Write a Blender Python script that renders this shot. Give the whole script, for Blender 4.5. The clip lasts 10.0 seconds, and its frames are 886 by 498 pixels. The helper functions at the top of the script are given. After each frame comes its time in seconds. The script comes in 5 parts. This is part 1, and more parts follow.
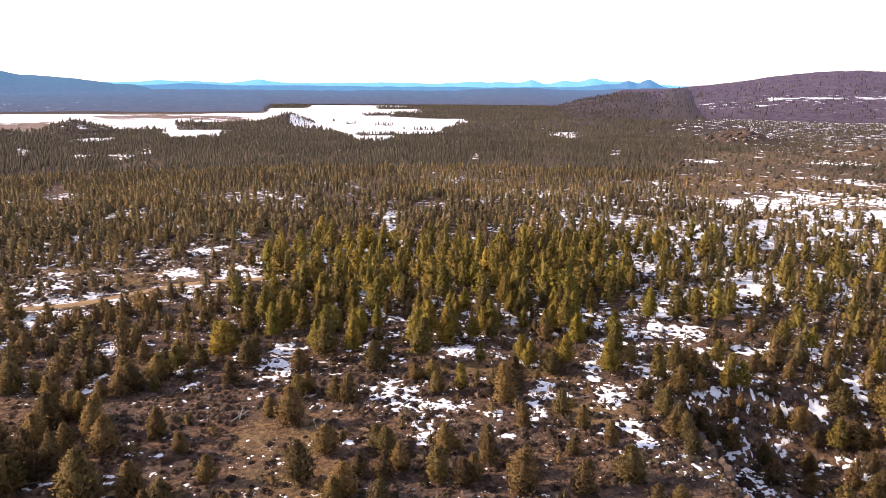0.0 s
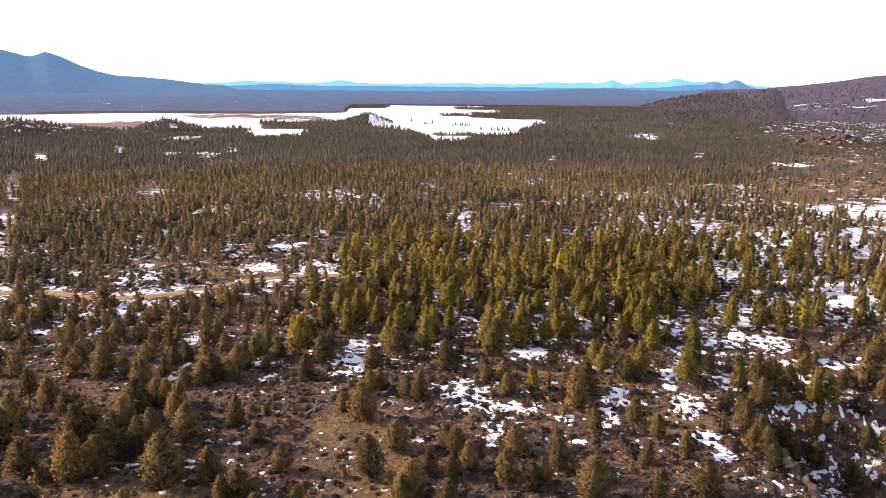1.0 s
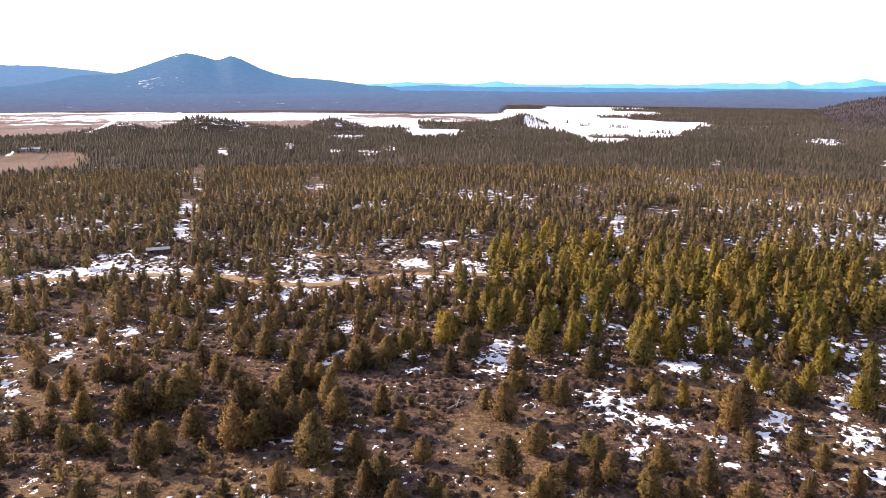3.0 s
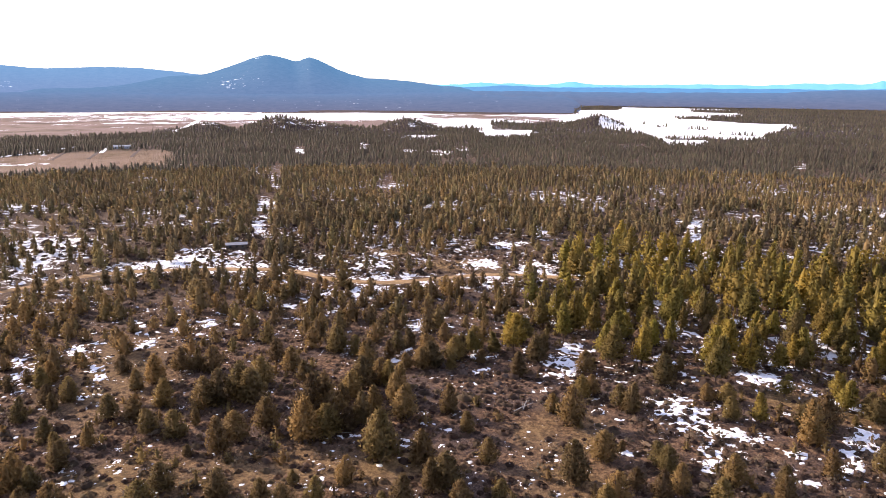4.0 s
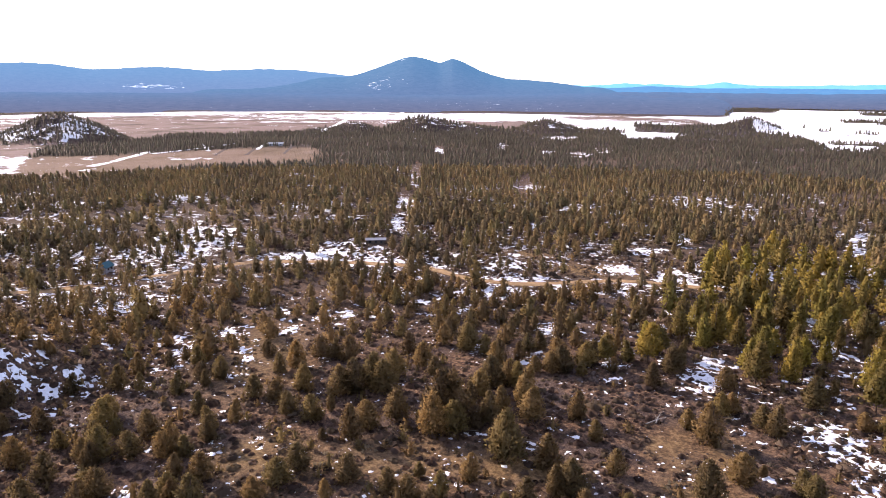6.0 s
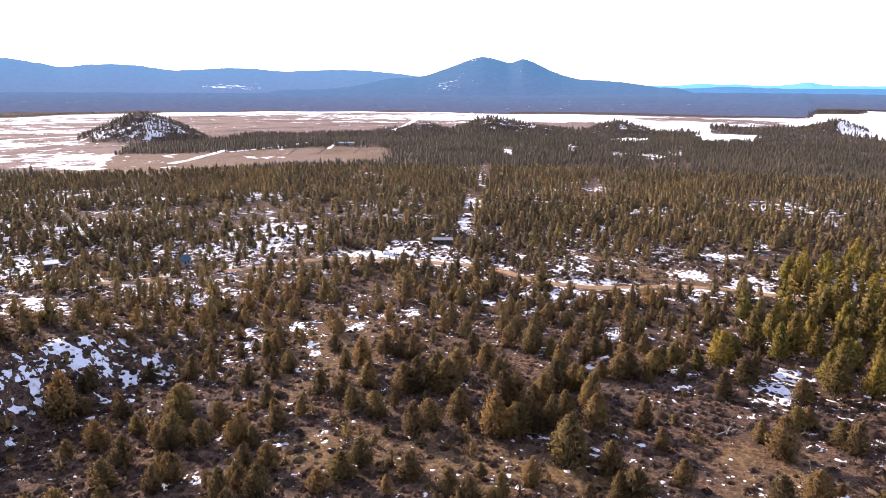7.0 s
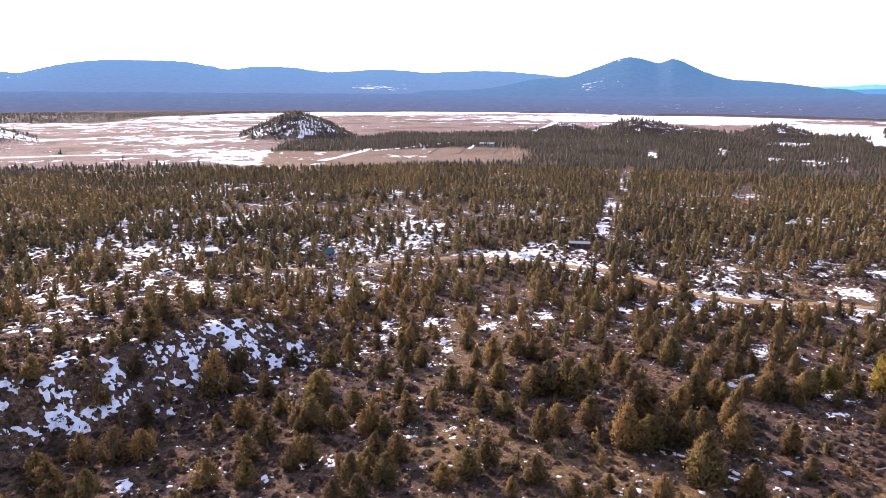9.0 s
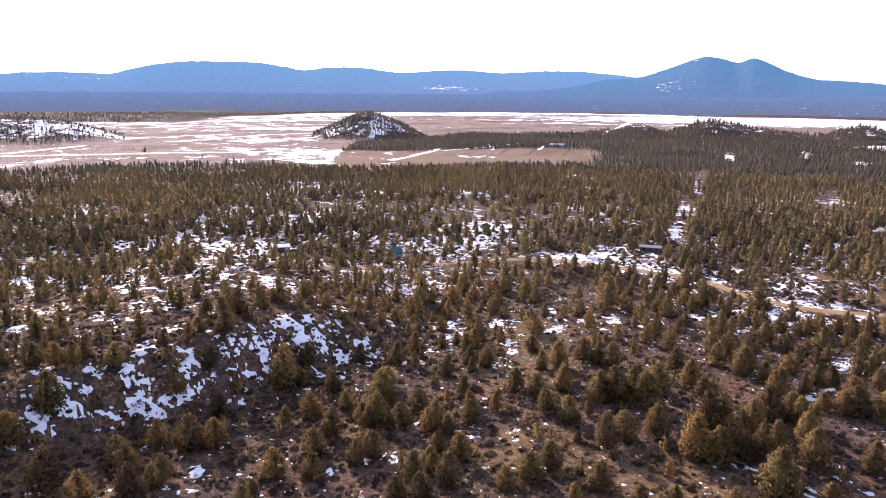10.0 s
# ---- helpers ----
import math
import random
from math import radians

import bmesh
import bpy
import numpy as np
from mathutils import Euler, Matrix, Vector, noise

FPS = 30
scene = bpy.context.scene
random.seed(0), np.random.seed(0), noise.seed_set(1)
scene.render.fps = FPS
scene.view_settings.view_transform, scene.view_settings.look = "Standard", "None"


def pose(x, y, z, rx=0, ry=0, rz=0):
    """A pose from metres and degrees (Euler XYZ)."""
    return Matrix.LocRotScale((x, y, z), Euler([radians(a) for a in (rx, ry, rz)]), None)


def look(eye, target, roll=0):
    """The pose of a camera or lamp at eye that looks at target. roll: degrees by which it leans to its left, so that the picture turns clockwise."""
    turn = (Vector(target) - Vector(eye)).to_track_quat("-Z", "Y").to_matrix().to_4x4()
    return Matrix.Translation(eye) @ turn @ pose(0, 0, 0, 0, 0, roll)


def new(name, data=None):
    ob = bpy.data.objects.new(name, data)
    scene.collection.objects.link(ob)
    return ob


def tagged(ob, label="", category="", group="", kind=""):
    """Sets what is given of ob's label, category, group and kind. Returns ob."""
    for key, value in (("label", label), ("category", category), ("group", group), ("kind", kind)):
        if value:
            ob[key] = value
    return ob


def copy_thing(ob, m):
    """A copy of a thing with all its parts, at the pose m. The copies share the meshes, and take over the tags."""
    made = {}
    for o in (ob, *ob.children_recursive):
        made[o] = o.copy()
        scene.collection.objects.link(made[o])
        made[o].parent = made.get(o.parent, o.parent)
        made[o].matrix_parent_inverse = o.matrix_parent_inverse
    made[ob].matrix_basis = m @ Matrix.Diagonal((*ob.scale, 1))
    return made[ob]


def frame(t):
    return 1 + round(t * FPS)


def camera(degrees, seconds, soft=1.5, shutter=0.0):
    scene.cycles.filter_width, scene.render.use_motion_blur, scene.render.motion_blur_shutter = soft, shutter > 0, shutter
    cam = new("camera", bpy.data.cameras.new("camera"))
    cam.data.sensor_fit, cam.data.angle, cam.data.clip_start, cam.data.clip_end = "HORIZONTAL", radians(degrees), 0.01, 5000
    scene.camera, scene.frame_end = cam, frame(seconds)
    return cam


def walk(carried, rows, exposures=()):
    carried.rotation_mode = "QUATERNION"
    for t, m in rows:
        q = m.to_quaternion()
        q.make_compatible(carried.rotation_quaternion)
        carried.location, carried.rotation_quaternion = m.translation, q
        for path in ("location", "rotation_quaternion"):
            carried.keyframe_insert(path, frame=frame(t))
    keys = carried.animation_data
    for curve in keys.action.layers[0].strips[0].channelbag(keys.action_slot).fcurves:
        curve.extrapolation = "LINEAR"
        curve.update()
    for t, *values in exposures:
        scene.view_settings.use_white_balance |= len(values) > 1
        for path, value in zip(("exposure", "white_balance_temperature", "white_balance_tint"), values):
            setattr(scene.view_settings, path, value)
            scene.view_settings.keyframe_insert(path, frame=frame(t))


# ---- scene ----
# Bearings are in degrees, counted to the west (-x) from north (+y), as seen from the hill station at the origin.
EYE = 60.0
cam = camera(63.84, 10.0, soft=0.5)
YAW = [(0.0, 0), (0.5, 2.97), (1.0, 6.11), (1.5, 9.1), (2.0, 12.21), (2.5, 15.35), (4.0, 24.17), (4.5, 26.99), (5.0, 29.74),
       (5.5, 32.49), (7.0, 40.68), (7.5, 43.5), (8.0, 46.31), (8.5, 48.99), (9.0, 51.84), (9.5, 54.65), (10.0, 57.37)]
walk(cam, [(t, pose(0, 0, EYE, 0, 0, yaw) @ pose(0, 0, 0, 77.2) @ pose(0, 0, 0, 0, 0, 0.38)) for t, yaw in YAW],
     exposures=[(0.0, 0.68, 6870, 19), (2.5, 0.75, 6660, 19), (5.0, 0.77, 6440, 20), (10.0, 0.78, 6120, 24)])

# ---- world and sun: low winter sun in the west ----
SUN_ELEV, SUN_BEARING = 26.0, 88.0
world = bpy.data.worlds.new("winter_sky")
scene.world = world
world.use_nodes = True
wn, wl = world.node_tree.nodes, world.node_tree.links
sky = wn.new("ShaderNodeTexSky")
sky.sky_type = "NISHITA"
sky.sun_disc = False
sky.sun_elevation, sky.sun_rotation = radians(SUN_ELEV), radians(-SUN_BEARING)
sky.altitude, sky.air_density, sky.dust_density, sky.ozone_density = 1300, 1.0, 2.0, 1.0
wn["Background"].inputs["Strength"].default_value = 0.15
# an even white added to the whole sky, which also fills the shade
veil = wn.new("ShaderNodeMix")
veil.data_type, veil.blend_type = "RGBA", "ADD"
veil.inputs["Factor"].default_value = 1.0
veil.inputs["B"].default_value = (1.55, 1.44, 1.6, 1)
wl.new(sky.outputs["Color"], veil.inputs["A"])
wl.new(veil.outputs["Result"], wn["Background"].inputs["Color"])
sun = new("sun", bpy.data.lights.new("sun", "SUN"))
sun.data.energy, sun.data.angle, sun.data.color = 5.0, radians(0.53), (1.0, 0.86, 0.68)
sb, se = radians(SUN_BEARING), radians(SUN_ELEV)
sun.matrix_world = look((-900 * math.sin(sb) * math.cos(se), 900 * math.cos(sb) * math.cos(se), 900 * math.sin(se)), (0, 0, 0))

# ---- materials ----
def material(name, rough_val=0.9, spec=0.2):
    m = bpy.data.materials.new(name)
    m.use_nodes = True
    n, l = m.node_tree.nodes, m.node_tree.links
    p = n["Principled BSDF"]
    p.inputs["Roughness"].default_value = rough_val
    p.inputs["Specular IOR Level"].default_value = spec
    return m, n, l, p


def place_coords(n):
    return n.new("ShaderNodeNewGeometry").outputs["Position"]


def grain(n, l, scale, detail=4, roughness=0.6, vec=None, stretch=None):
    t = n.new("ShaderNodeTexNoise")
    t.inputs["Scale"].default_value, t.inputs["Detail"].default_value, t.inputs["Roughness"].default_value = scale, detail, roughness
    v = vec or place_coords(n)
    if stretch:
        mp = n.new("ShaderNodeMapping")
        mp.inputs["Rotation"].default_value = stretch[0]
        mp.vector_type = "TEXTURE"
        mp.inputs["Scale"].default_value = [1 / q for q in stretch[1]]
        l.new(v, mp.inputs["Vector"])
        v = mp.outputs["Vector"]
    l.new(v, t.inputs["Vector"])
    return t.outputs["Fac"]


def ramp(n, l, fac, stops):
    r = n.new("ShaderNodeValToRGB")
    e = r.color_ramp.elements
    while len(e) < len(stops):
        e.new(0.5)
    for k, (pos, col) in enumerate(stops):
        e[k].position, e[k].color = pos, (*col, 1) if len(col) == 3 else col
    l.new(fac, r.inputs["Fac"])
    return r.outputs["Color"]


def grey(v):
    return (v, v, v)


def mixed(n, l, fac, a, b):
    m = n.new("ShaderNodeMix")
    m.data_type = "RGBA"
    for sock, v in ((m.inputs["Factor"], fac), (m.inputs["A"], a), (m.inputs["B"], b)):
        if isinstance(v, (int, float)):
            sock.default_value = v
        elif isinstance(v, tuple):
            sock.default_value = (*v, 1)
        else:
            l.new(v, sock)
    return m.outputs["Result"]


def calc(n, l, op, a, b=None, c=None, clamp=False):
    m = n.new("ShaderNodeMath")
    m.operation, m.use_clamp = op, clamp
    for k, v in enumerate((a, b, c)):
        if v is None:
            continue
        if isinstance(v, (int, float)):
            m.inputs[k].default_value = v
        else:
            l.new(v, m.inputs[k])
    return m.outputs[0]


def bumped(n, l, p, fac, strength, distance):
    bp = n.new("ShaderNodeBump")
    bp.inputs["Strength"].default_value, bp.inputs["Distance"].default_value = strength, distance
    l.new(fac, bp.inputs["Height"])
    l.new(bp.outputs["Normal"], p.inputs["Normal"])


def attr(n, name):
    a = n.new("ShaderNodeAttribute")
    a.attribute_name = name
    return a.outputs["Fac"]


def foliage(name, dark, mid, bright, stuff):
    """Needles: colour by tree and by spray, with some light through them."""
    m, n, l, p = material(name, 0.75, 0.15)
    tone = attr(n, "tone") if stuff else n.new("ShaderNodeObjectInfo").outputs["Random"]
    isl = n.new("ShaderNodeNewGeometry").outputs["Random Per Island"]
    f = calc(n, l, "ADD", calc(n, l, "MULTIPLY", tone, 0.78), calc(n, l, "MULTIPLY", isl, 0.20))
    col = ramp(n, l, f, [(0.0, dark), (0.5, mid), (1.0, bright)])
    hue = ramp(n, l, calc(n, l, "FRACT", calc(n, l, "MULTIPLY", tone, 7.31)), [(0.0, (1.06, 1.0, 0.92)), (0.5, (1.0, 1.0, 0.95)), (1.0, (0.93, 1.02, 0.85))])
    tint = n.new("ShaderNodeMix")
    tint.data_type, tint.blend_type = "RGBA", "MULTIPLY"
    tint.inputs["Factor"].default_value = 1.0
    l.new(col, tint.inputs["A"])
    l.new(hue, tint.inputs["B"])
    col = tint.outputs["Result"]
    l.new(col, p.inputs["Base Color"])
    tr = n.new("ShaderNodeBsdfTranslucent")
    l.new(col, tr.inputs["Color"])
    mx = n.new("ShaderNodeMixShader")
    mx.inputs[0].default_value = 0.5
    l.new(p.outputs[0], mx.inputs[1])
    l.new(tr.outputs[0], mx.inputs[2])
    l.new(mx.outputs[0], n["Material Output"].inputs["Surface"])
    return m


JUNIPER = [(0.112, 0.078, 0.046), (0.215, 0.145, 0.070), (0.34, 0.218, 0.090)]
PINE = [(0.140, 0.105, 0.052), (0.262, 0.192, 0.056), (0.39, 0.285, 0.062)]
DARK_PINE = [(0.122, 0.094, 0.062), (0.230, 0.170, 0.094), (0.35, 0.242, 0.112)]
m_juniper = foliage("juniper_needles", *JUNIPER, False)
m_juniper_stuff = foliage("juniper_needles_woodland", *JUNIPER, True)
m_pine = foliage("pine_needles", *PINE, False)
m_pine_stuff = foliage("pine_needles_grove", *PINE, True)
m_dark_stuff = foliage("dark_pine_needles", *DARK_PINE, True)
# greyer than the near needles: haze of distance put into the base colour
m_far_stuff = foliage("distant_hazy_needles", (0.080, 0.070, 0.058), (0.142, 0.120, 0.092), (0.205, 0.165, 0.120), True)
# purple-brown for the ridge's haze, painted into the needles
m_ridge_stuff = foliage("hazy_ridge_needles", (0.070, 0.056, 0.058), (0.115, 0.090, 0.088), (0.165, 0.126, 0.118), True)
m_sage = foliage("sagebrush_leaves", (0.050, 0.032, 0.028), (0.105, 0.070, 0.056), (0.19, 0.128, 0.092), True)
m_thicket = foliage("bare_twigs", (0.09, 0.066, 0.055), (0.18, 0.130, 0.10), (0.28, 0.20, 0.145), True)


def bark_material(name, a, b):
    m, n, l, p = material(name, 0.9, 0.1)
    g = grain(n, l, 6.0, 5)
    l.new(ramp(n, l, g, [(0.3, a), (0.7, b)]), p.inputs["Base Color"])
    bumped(n, l, p, g, 0.6, 0.05)
    return m


m_bark = bark_material("bark", (0.05, 0.035, 0.028), (0.16, 0.10, 0.07))
m_deadwood = bark_material("grey_deadwood", (0.16, 0.14, 0.12), (0.42, 0.38, 0.34))

# snow, crusted and dirty in places
m_snow, n, l, p = material("crusted_snow", 0.6, 0.3)
l.new(ramp(n, l, grain(n, l, 0.9, 6), [(0.30, (0.48, 0.44, 0.41)), (0.42, (0.72, 0.72, 0.74)), (0.55, (0.80, 0.81, 0.84))]), p.inputs["Base Color"])
bumped(n, l, p, grain(n, l, 1.7, 4), 0.5, 0.15)

# ground: dry grass, bare soil and stones; forest litter under trees; fields and snow on the plain
m_ground, n, l, p = material("dry_winter_ground", 0.95, 0.1)
g1, g2, g3 = grain(n, l, 0.07, 5, 0.65), grain(n, l, 1.1, 5, 0.75), grain(n, l, 3.4, 3, 0.75)
soil = ramp(n, l, g2, [(0.38, (0.044, 0.027, 0.019)), (0.47, (0.096, 0.056, 0.037)), (0.54, (0.170, 0.099, 0.059)), (0.62, (0.26, 0.163, 0.096))])
lava = ramp(n, l, g3, [(0.38, (0.036, 0.026, 0.024)), (0.50, (0.086, 0.060, 0.052)), (0.62, (0.19, 0.138, 0.114))])
base = mixed(n, l, ramp(n, l, g1, [(0.42, grey(0.0)), (0.6, grey(0.75))]), soil, lava)
base = mixed(n, l, calc(n, l, "MULTIPLY", attr(n, "litter"), 0.7), base, mixed(n, l, g2, (0.052, 0.039, 0.030), (0.135, 0.092, 0.062)))
straw = ramp(n, l, g2, [(0.36, (0.10, 0.060, 0.030)), (0.5, (0.20, 0.125, 0.058)), (0.66, (0.33, 0.215, 0.10))])
base = mixed(n, l, attr(n, "straw"), base, straw)
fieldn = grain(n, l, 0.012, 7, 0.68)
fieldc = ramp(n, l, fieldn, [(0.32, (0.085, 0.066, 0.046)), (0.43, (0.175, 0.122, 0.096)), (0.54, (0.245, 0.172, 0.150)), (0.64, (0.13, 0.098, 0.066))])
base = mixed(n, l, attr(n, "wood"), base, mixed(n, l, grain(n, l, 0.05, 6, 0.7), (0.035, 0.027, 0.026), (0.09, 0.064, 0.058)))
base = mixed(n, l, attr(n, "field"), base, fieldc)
snown = mixed(n, l, attr(n, "field"), grain(n, l, 0.065, 8, 0.70), grain(n, l, 0.028, 8, 0.75))
cover = calc(n, l, "GREATER_THAN", calc(n, l, "ADD", attr(n, "snow"), calc(n, l, "MULTIPLY", calc(n, l, "SUBTRACT", snown, 0.5), 2.2)), 0.5)
scraps = calc(n, l, "ADD", calc(n, l, "MULTIPLY", calc(n, l, "SUBTRACT", grain(n, l, 0.20, 4, 0.72), 0.5), 1.9), calc(n, l, "MULTIPLY", calc(n, l, "SUBTRACT", grain(n, l, 0.9, 3, 0.7), 0.5), 1.0))
cover = calc(n, l, "MAXIMUM", cover, calc(n, l, "GREATER_THAN", calc(n, l, "ADD", attr(n, "crust"), scraps), 0.3))
base = mixed(n, l, cover, base, mixed(n, l, g2, (0.80, 0.80, 0.82), (0.88, 0.88, 0.90)))
l.new(base, p.inputs["Base Color"])
bumped(n, l, p, calc(n, l, "ADD", g3, g2), 1.0, 0.4)

m_road, n, l, p = material("packed_dirt", 0.95, 0.1)
l.new(ramp(n, l, grain(n, l, 0.8, 6), [(0.3, (0.18, 0.11, 0.055)), (0.55, (0.32, 0.205, 0.105)), (0.75, (0.42, 0.30, 0.17))]), p.inputs["Base Color"])
bumped(n, l, p, grain(n, l, 2.0, 4), 0.5, 0.1)

m_rock, n, l, p = material("lava_rock", 0.9, 0.2)
g = grain(n, l, 1.4, 6, 0.7)
l.new(ramp(n, l, g, [(0.3, (0.05, 0.042, 0.038)), (0.5, (0.085, 0.058, 0.045)), (0.7, (0.17, 0.118, 0.088))]), p.inputs["Base Color"])
bumped(n, l, p, g, 0.8, 0.2)


def distance_material(name, wood, slope, haze, haze_glow, snow_from, near_haze=None, grain_size=0.03):
    """Wooded slopes far off, with the haze of distance painted in as emission."""
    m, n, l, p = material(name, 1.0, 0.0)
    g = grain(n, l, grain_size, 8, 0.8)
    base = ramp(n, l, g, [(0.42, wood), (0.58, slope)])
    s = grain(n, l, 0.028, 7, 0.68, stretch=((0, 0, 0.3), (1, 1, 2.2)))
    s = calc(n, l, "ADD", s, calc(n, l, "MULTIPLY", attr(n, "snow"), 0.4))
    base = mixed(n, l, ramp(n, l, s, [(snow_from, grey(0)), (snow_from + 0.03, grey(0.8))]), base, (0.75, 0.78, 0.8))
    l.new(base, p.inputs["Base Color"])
    # painted haze: the slope glows, shifting from its near tint to its far one
    l.new(mixed(n, l, attr(n, "far"), near_haze or haze, haze), p.inputs["Emission Color"])
    p.inputs["Emission Strength"].default_value = haze_glow
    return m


# blue haze is put into both base colour and glow
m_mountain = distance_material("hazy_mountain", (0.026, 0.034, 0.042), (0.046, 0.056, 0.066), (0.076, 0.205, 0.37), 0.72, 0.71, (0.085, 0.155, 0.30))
# brighter glow here paints in the paler haze towards the sun
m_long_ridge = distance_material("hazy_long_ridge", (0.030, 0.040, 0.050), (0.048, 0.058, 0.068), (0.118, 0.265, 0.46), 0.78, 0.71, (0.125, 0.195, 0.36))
# palest haze put into the far range and blue hills as glow
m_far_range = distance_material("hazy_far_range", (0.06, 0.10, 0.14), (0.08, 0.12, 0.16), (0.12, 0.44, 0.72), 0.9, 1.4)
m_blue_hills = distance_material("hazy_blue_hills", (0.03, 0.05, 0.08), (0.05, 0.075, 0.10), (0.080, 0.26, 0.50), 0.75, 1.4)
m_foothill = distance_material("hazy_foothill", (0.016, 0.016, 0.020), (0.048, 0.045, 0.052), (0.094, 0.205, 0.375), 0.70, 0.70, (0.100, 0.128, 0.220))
# hill and ridge have a purple haze painted in the same way
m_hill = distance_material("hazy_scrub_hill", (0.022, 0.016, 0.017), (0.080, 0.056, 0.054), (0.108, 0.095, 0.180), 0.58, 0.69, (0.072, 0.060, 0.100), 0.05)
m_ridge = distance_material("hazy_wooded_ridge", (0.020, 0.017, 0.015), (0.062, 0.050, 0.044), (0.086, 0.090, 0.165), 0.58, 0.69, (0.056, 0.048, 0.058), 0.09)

# ---- the lie of the land ----
def lattice(ix, iy, seed):
    n = (ix.astype(np.int64) * 374761393 + iy.astype(np.int64) * 668265263 + seed * 974634777) & 0x7FFFFFFF
    n = ((n ^ (n >> 13)) * 1274126177) & 0x7FFFFFFF
    return ((n ^ (n >> 16)) & 0xFFFF) / 65535.0


def value_noise(x, y, size, seed):
    """Smooth noise from -1 to 1 with grains of that size."""
    x, y = np.asarray(x, float) / size, np.asarray(y, float) / size
    ix, iy = np.floor(x), np.floor(y)
    fx, fy = x - ix, y - iy
    fx, fy = fx * fx * (3 - 2 * fx), fy * fy * (3 - 2 * fy)
    a, b = lattice(ix, iy, seed), lattice(ix + 1, iy, seed)
    c, d = lattice(ix, iy + 1, seed), lattice(ix + 1, iy + 1, seed)
    return 2 * (a + (b - a) * fx + (c - a) * fy + (a - b - c + d) * fx * fy) - 1


def rough(x, y, size, seed, octaves=4):
    total, gain = 0.0, 1.0
    for k in range(octaves):
        total = total + gain * value_noise(x, y, size / 2 ** k, seed + k)
        gain *= 0.55
    return total / 1.8


def step(a, b, v):
    u = np.clip((np.asarray(v, float) - a) / (b - a), 0, 1)
    return u * u * (3 - 2 * u)


def polar(bearing, r):
    b = np.radians(bearing)
    return -r * np.sin(b), r * np.cos(b)


def bearing_of(x, y):
    return np.degrees(np.arctan2(-np.asarray(x, float), y))


# buttes that stand in and before the plain: bearing, distance, height, half width, half depth
BUTTES = [(63.3, 912, 28, 62, 82), (86.8, 948, 22, 84, 84), (92, 960, 19, 72, 72), (42.3, 1020, 11, 36, 48), (37.0, 1044, 17, 50, 60), (33.5, 1044, 8, 48, 48), (27.2, 1032, 14, 46, 54), (12.2, 1212, 17, 41, 60), (-19.5, 1200, 12, 84, 96), (-22.4, 940, 15, 44, 44), (-31.0, 768, 6, 48, 48)]


def land(x, y):
    x, y = np.asarray(x, float), np.asarray(y, float)
    r, b = np.hypot(x, y), bearing_of(x, y)
    near = 1 - step(420, 1000, r)
    z = near * (0.75 * value_noise(x, y, 31, 3) + 0.22 * value_noise(x, y, 9, 5))
    z = z + step(360, 1000, r) * 1.2 * value_noise(x, y, 120, 8) * (1 - step(1400, 2600, r))
    # rim of lava rock in the east, with lower ground below it
    z = z - 13.0 * step(44, 47, x + 1.5 * value_noise(x, y, 7, 11)) * (1 - step(127, 142, y)) * (1 - step(68, 112, x)) * step(25, 70, y)
    # shaded bank in the west
    across = -x - 0.25 * y
    z = z + 10.5 * step(119, 134, across + 3 * value_noise(x, y, 14, 13)) * (1 - step(156, 276, across)) * (1 - step(50, 100, y))
    for bb, rr, h, w, d in BUTTES:
        cx, cy = polar(bb, rr)
        ux, uy = cx / rr, cy / rr
        along, side = (x - cx) * ux + (y - cy) * uy, (x - cx) * uy - (y - cy) * ux
        q = np.sqrt((along / d) ** 2 + (side / w) ** 2) + 0.10 * value_noise(x, y, 30, 21)
        z = z + h * np.clip(1.15 - q, 0, 1) ** 0.95
    # the slow rise to the foothills
    z = z + 22 * step(2450, 4400, r) * (1 + 0.15 * value_noise(x, y, 420, 33))
    return z


# where the open plain begins and ends, by bearing
NEAR_EDGE = ([-40, -3, -1.8, -1.6, -0.2, 0.7, 3.8, 4.3, 7.0, 8.7, 10, 11.7, 12.6, 16.8, 17.3, 19.3, 20.9, 21.3, 24.7, 29.7, 32.4, 36, 41.8, 44.6, 47, 51.8, 55.9, 58, 62, 64.5, 66.5, 95],
             [9000, 2700, 1500, 1330, 1100, 955, 930, 835, 835, 1020, 1095, 1140, 1330, 1290, 930, 885, 900, 1100, 1070, 1080, 1090, 1040, 1110, 1120, 1010, 970, 960, 890, 840, 780, 590, 600])
FAR_EDGE = ([-3, -1.6, 1.1, 1.7, 2.0, 3.4, 10.4, 10.6, 13.6, 13.9, 19.2, 22, 36, 41, 45, 52, 56, 66, 74, 77, 85, 95],
            [1400, 1439, 1440, 1960, 2120, 2440, 2396, 2139, 2081, 1725, 1690, 1730, 1725, 1790, 1800, 1800, 1790, 1730, 1480, 1300, 1320, 1350])
# wooded tongues that reach into the lake and the plain: bearings and distances
TONGUES = [(11.9, 20.4, 1065, 1300), (3.6, 6.1, 1540, 1640), (1.0, 4.2, 1455, 1760), (-2.5, 2.0, 1430, 2200), (2.0, 5.2, 2010, 2270), (-0.3, 7.0, 908, 950), (13.8, 19.2, 1735, 2150)]


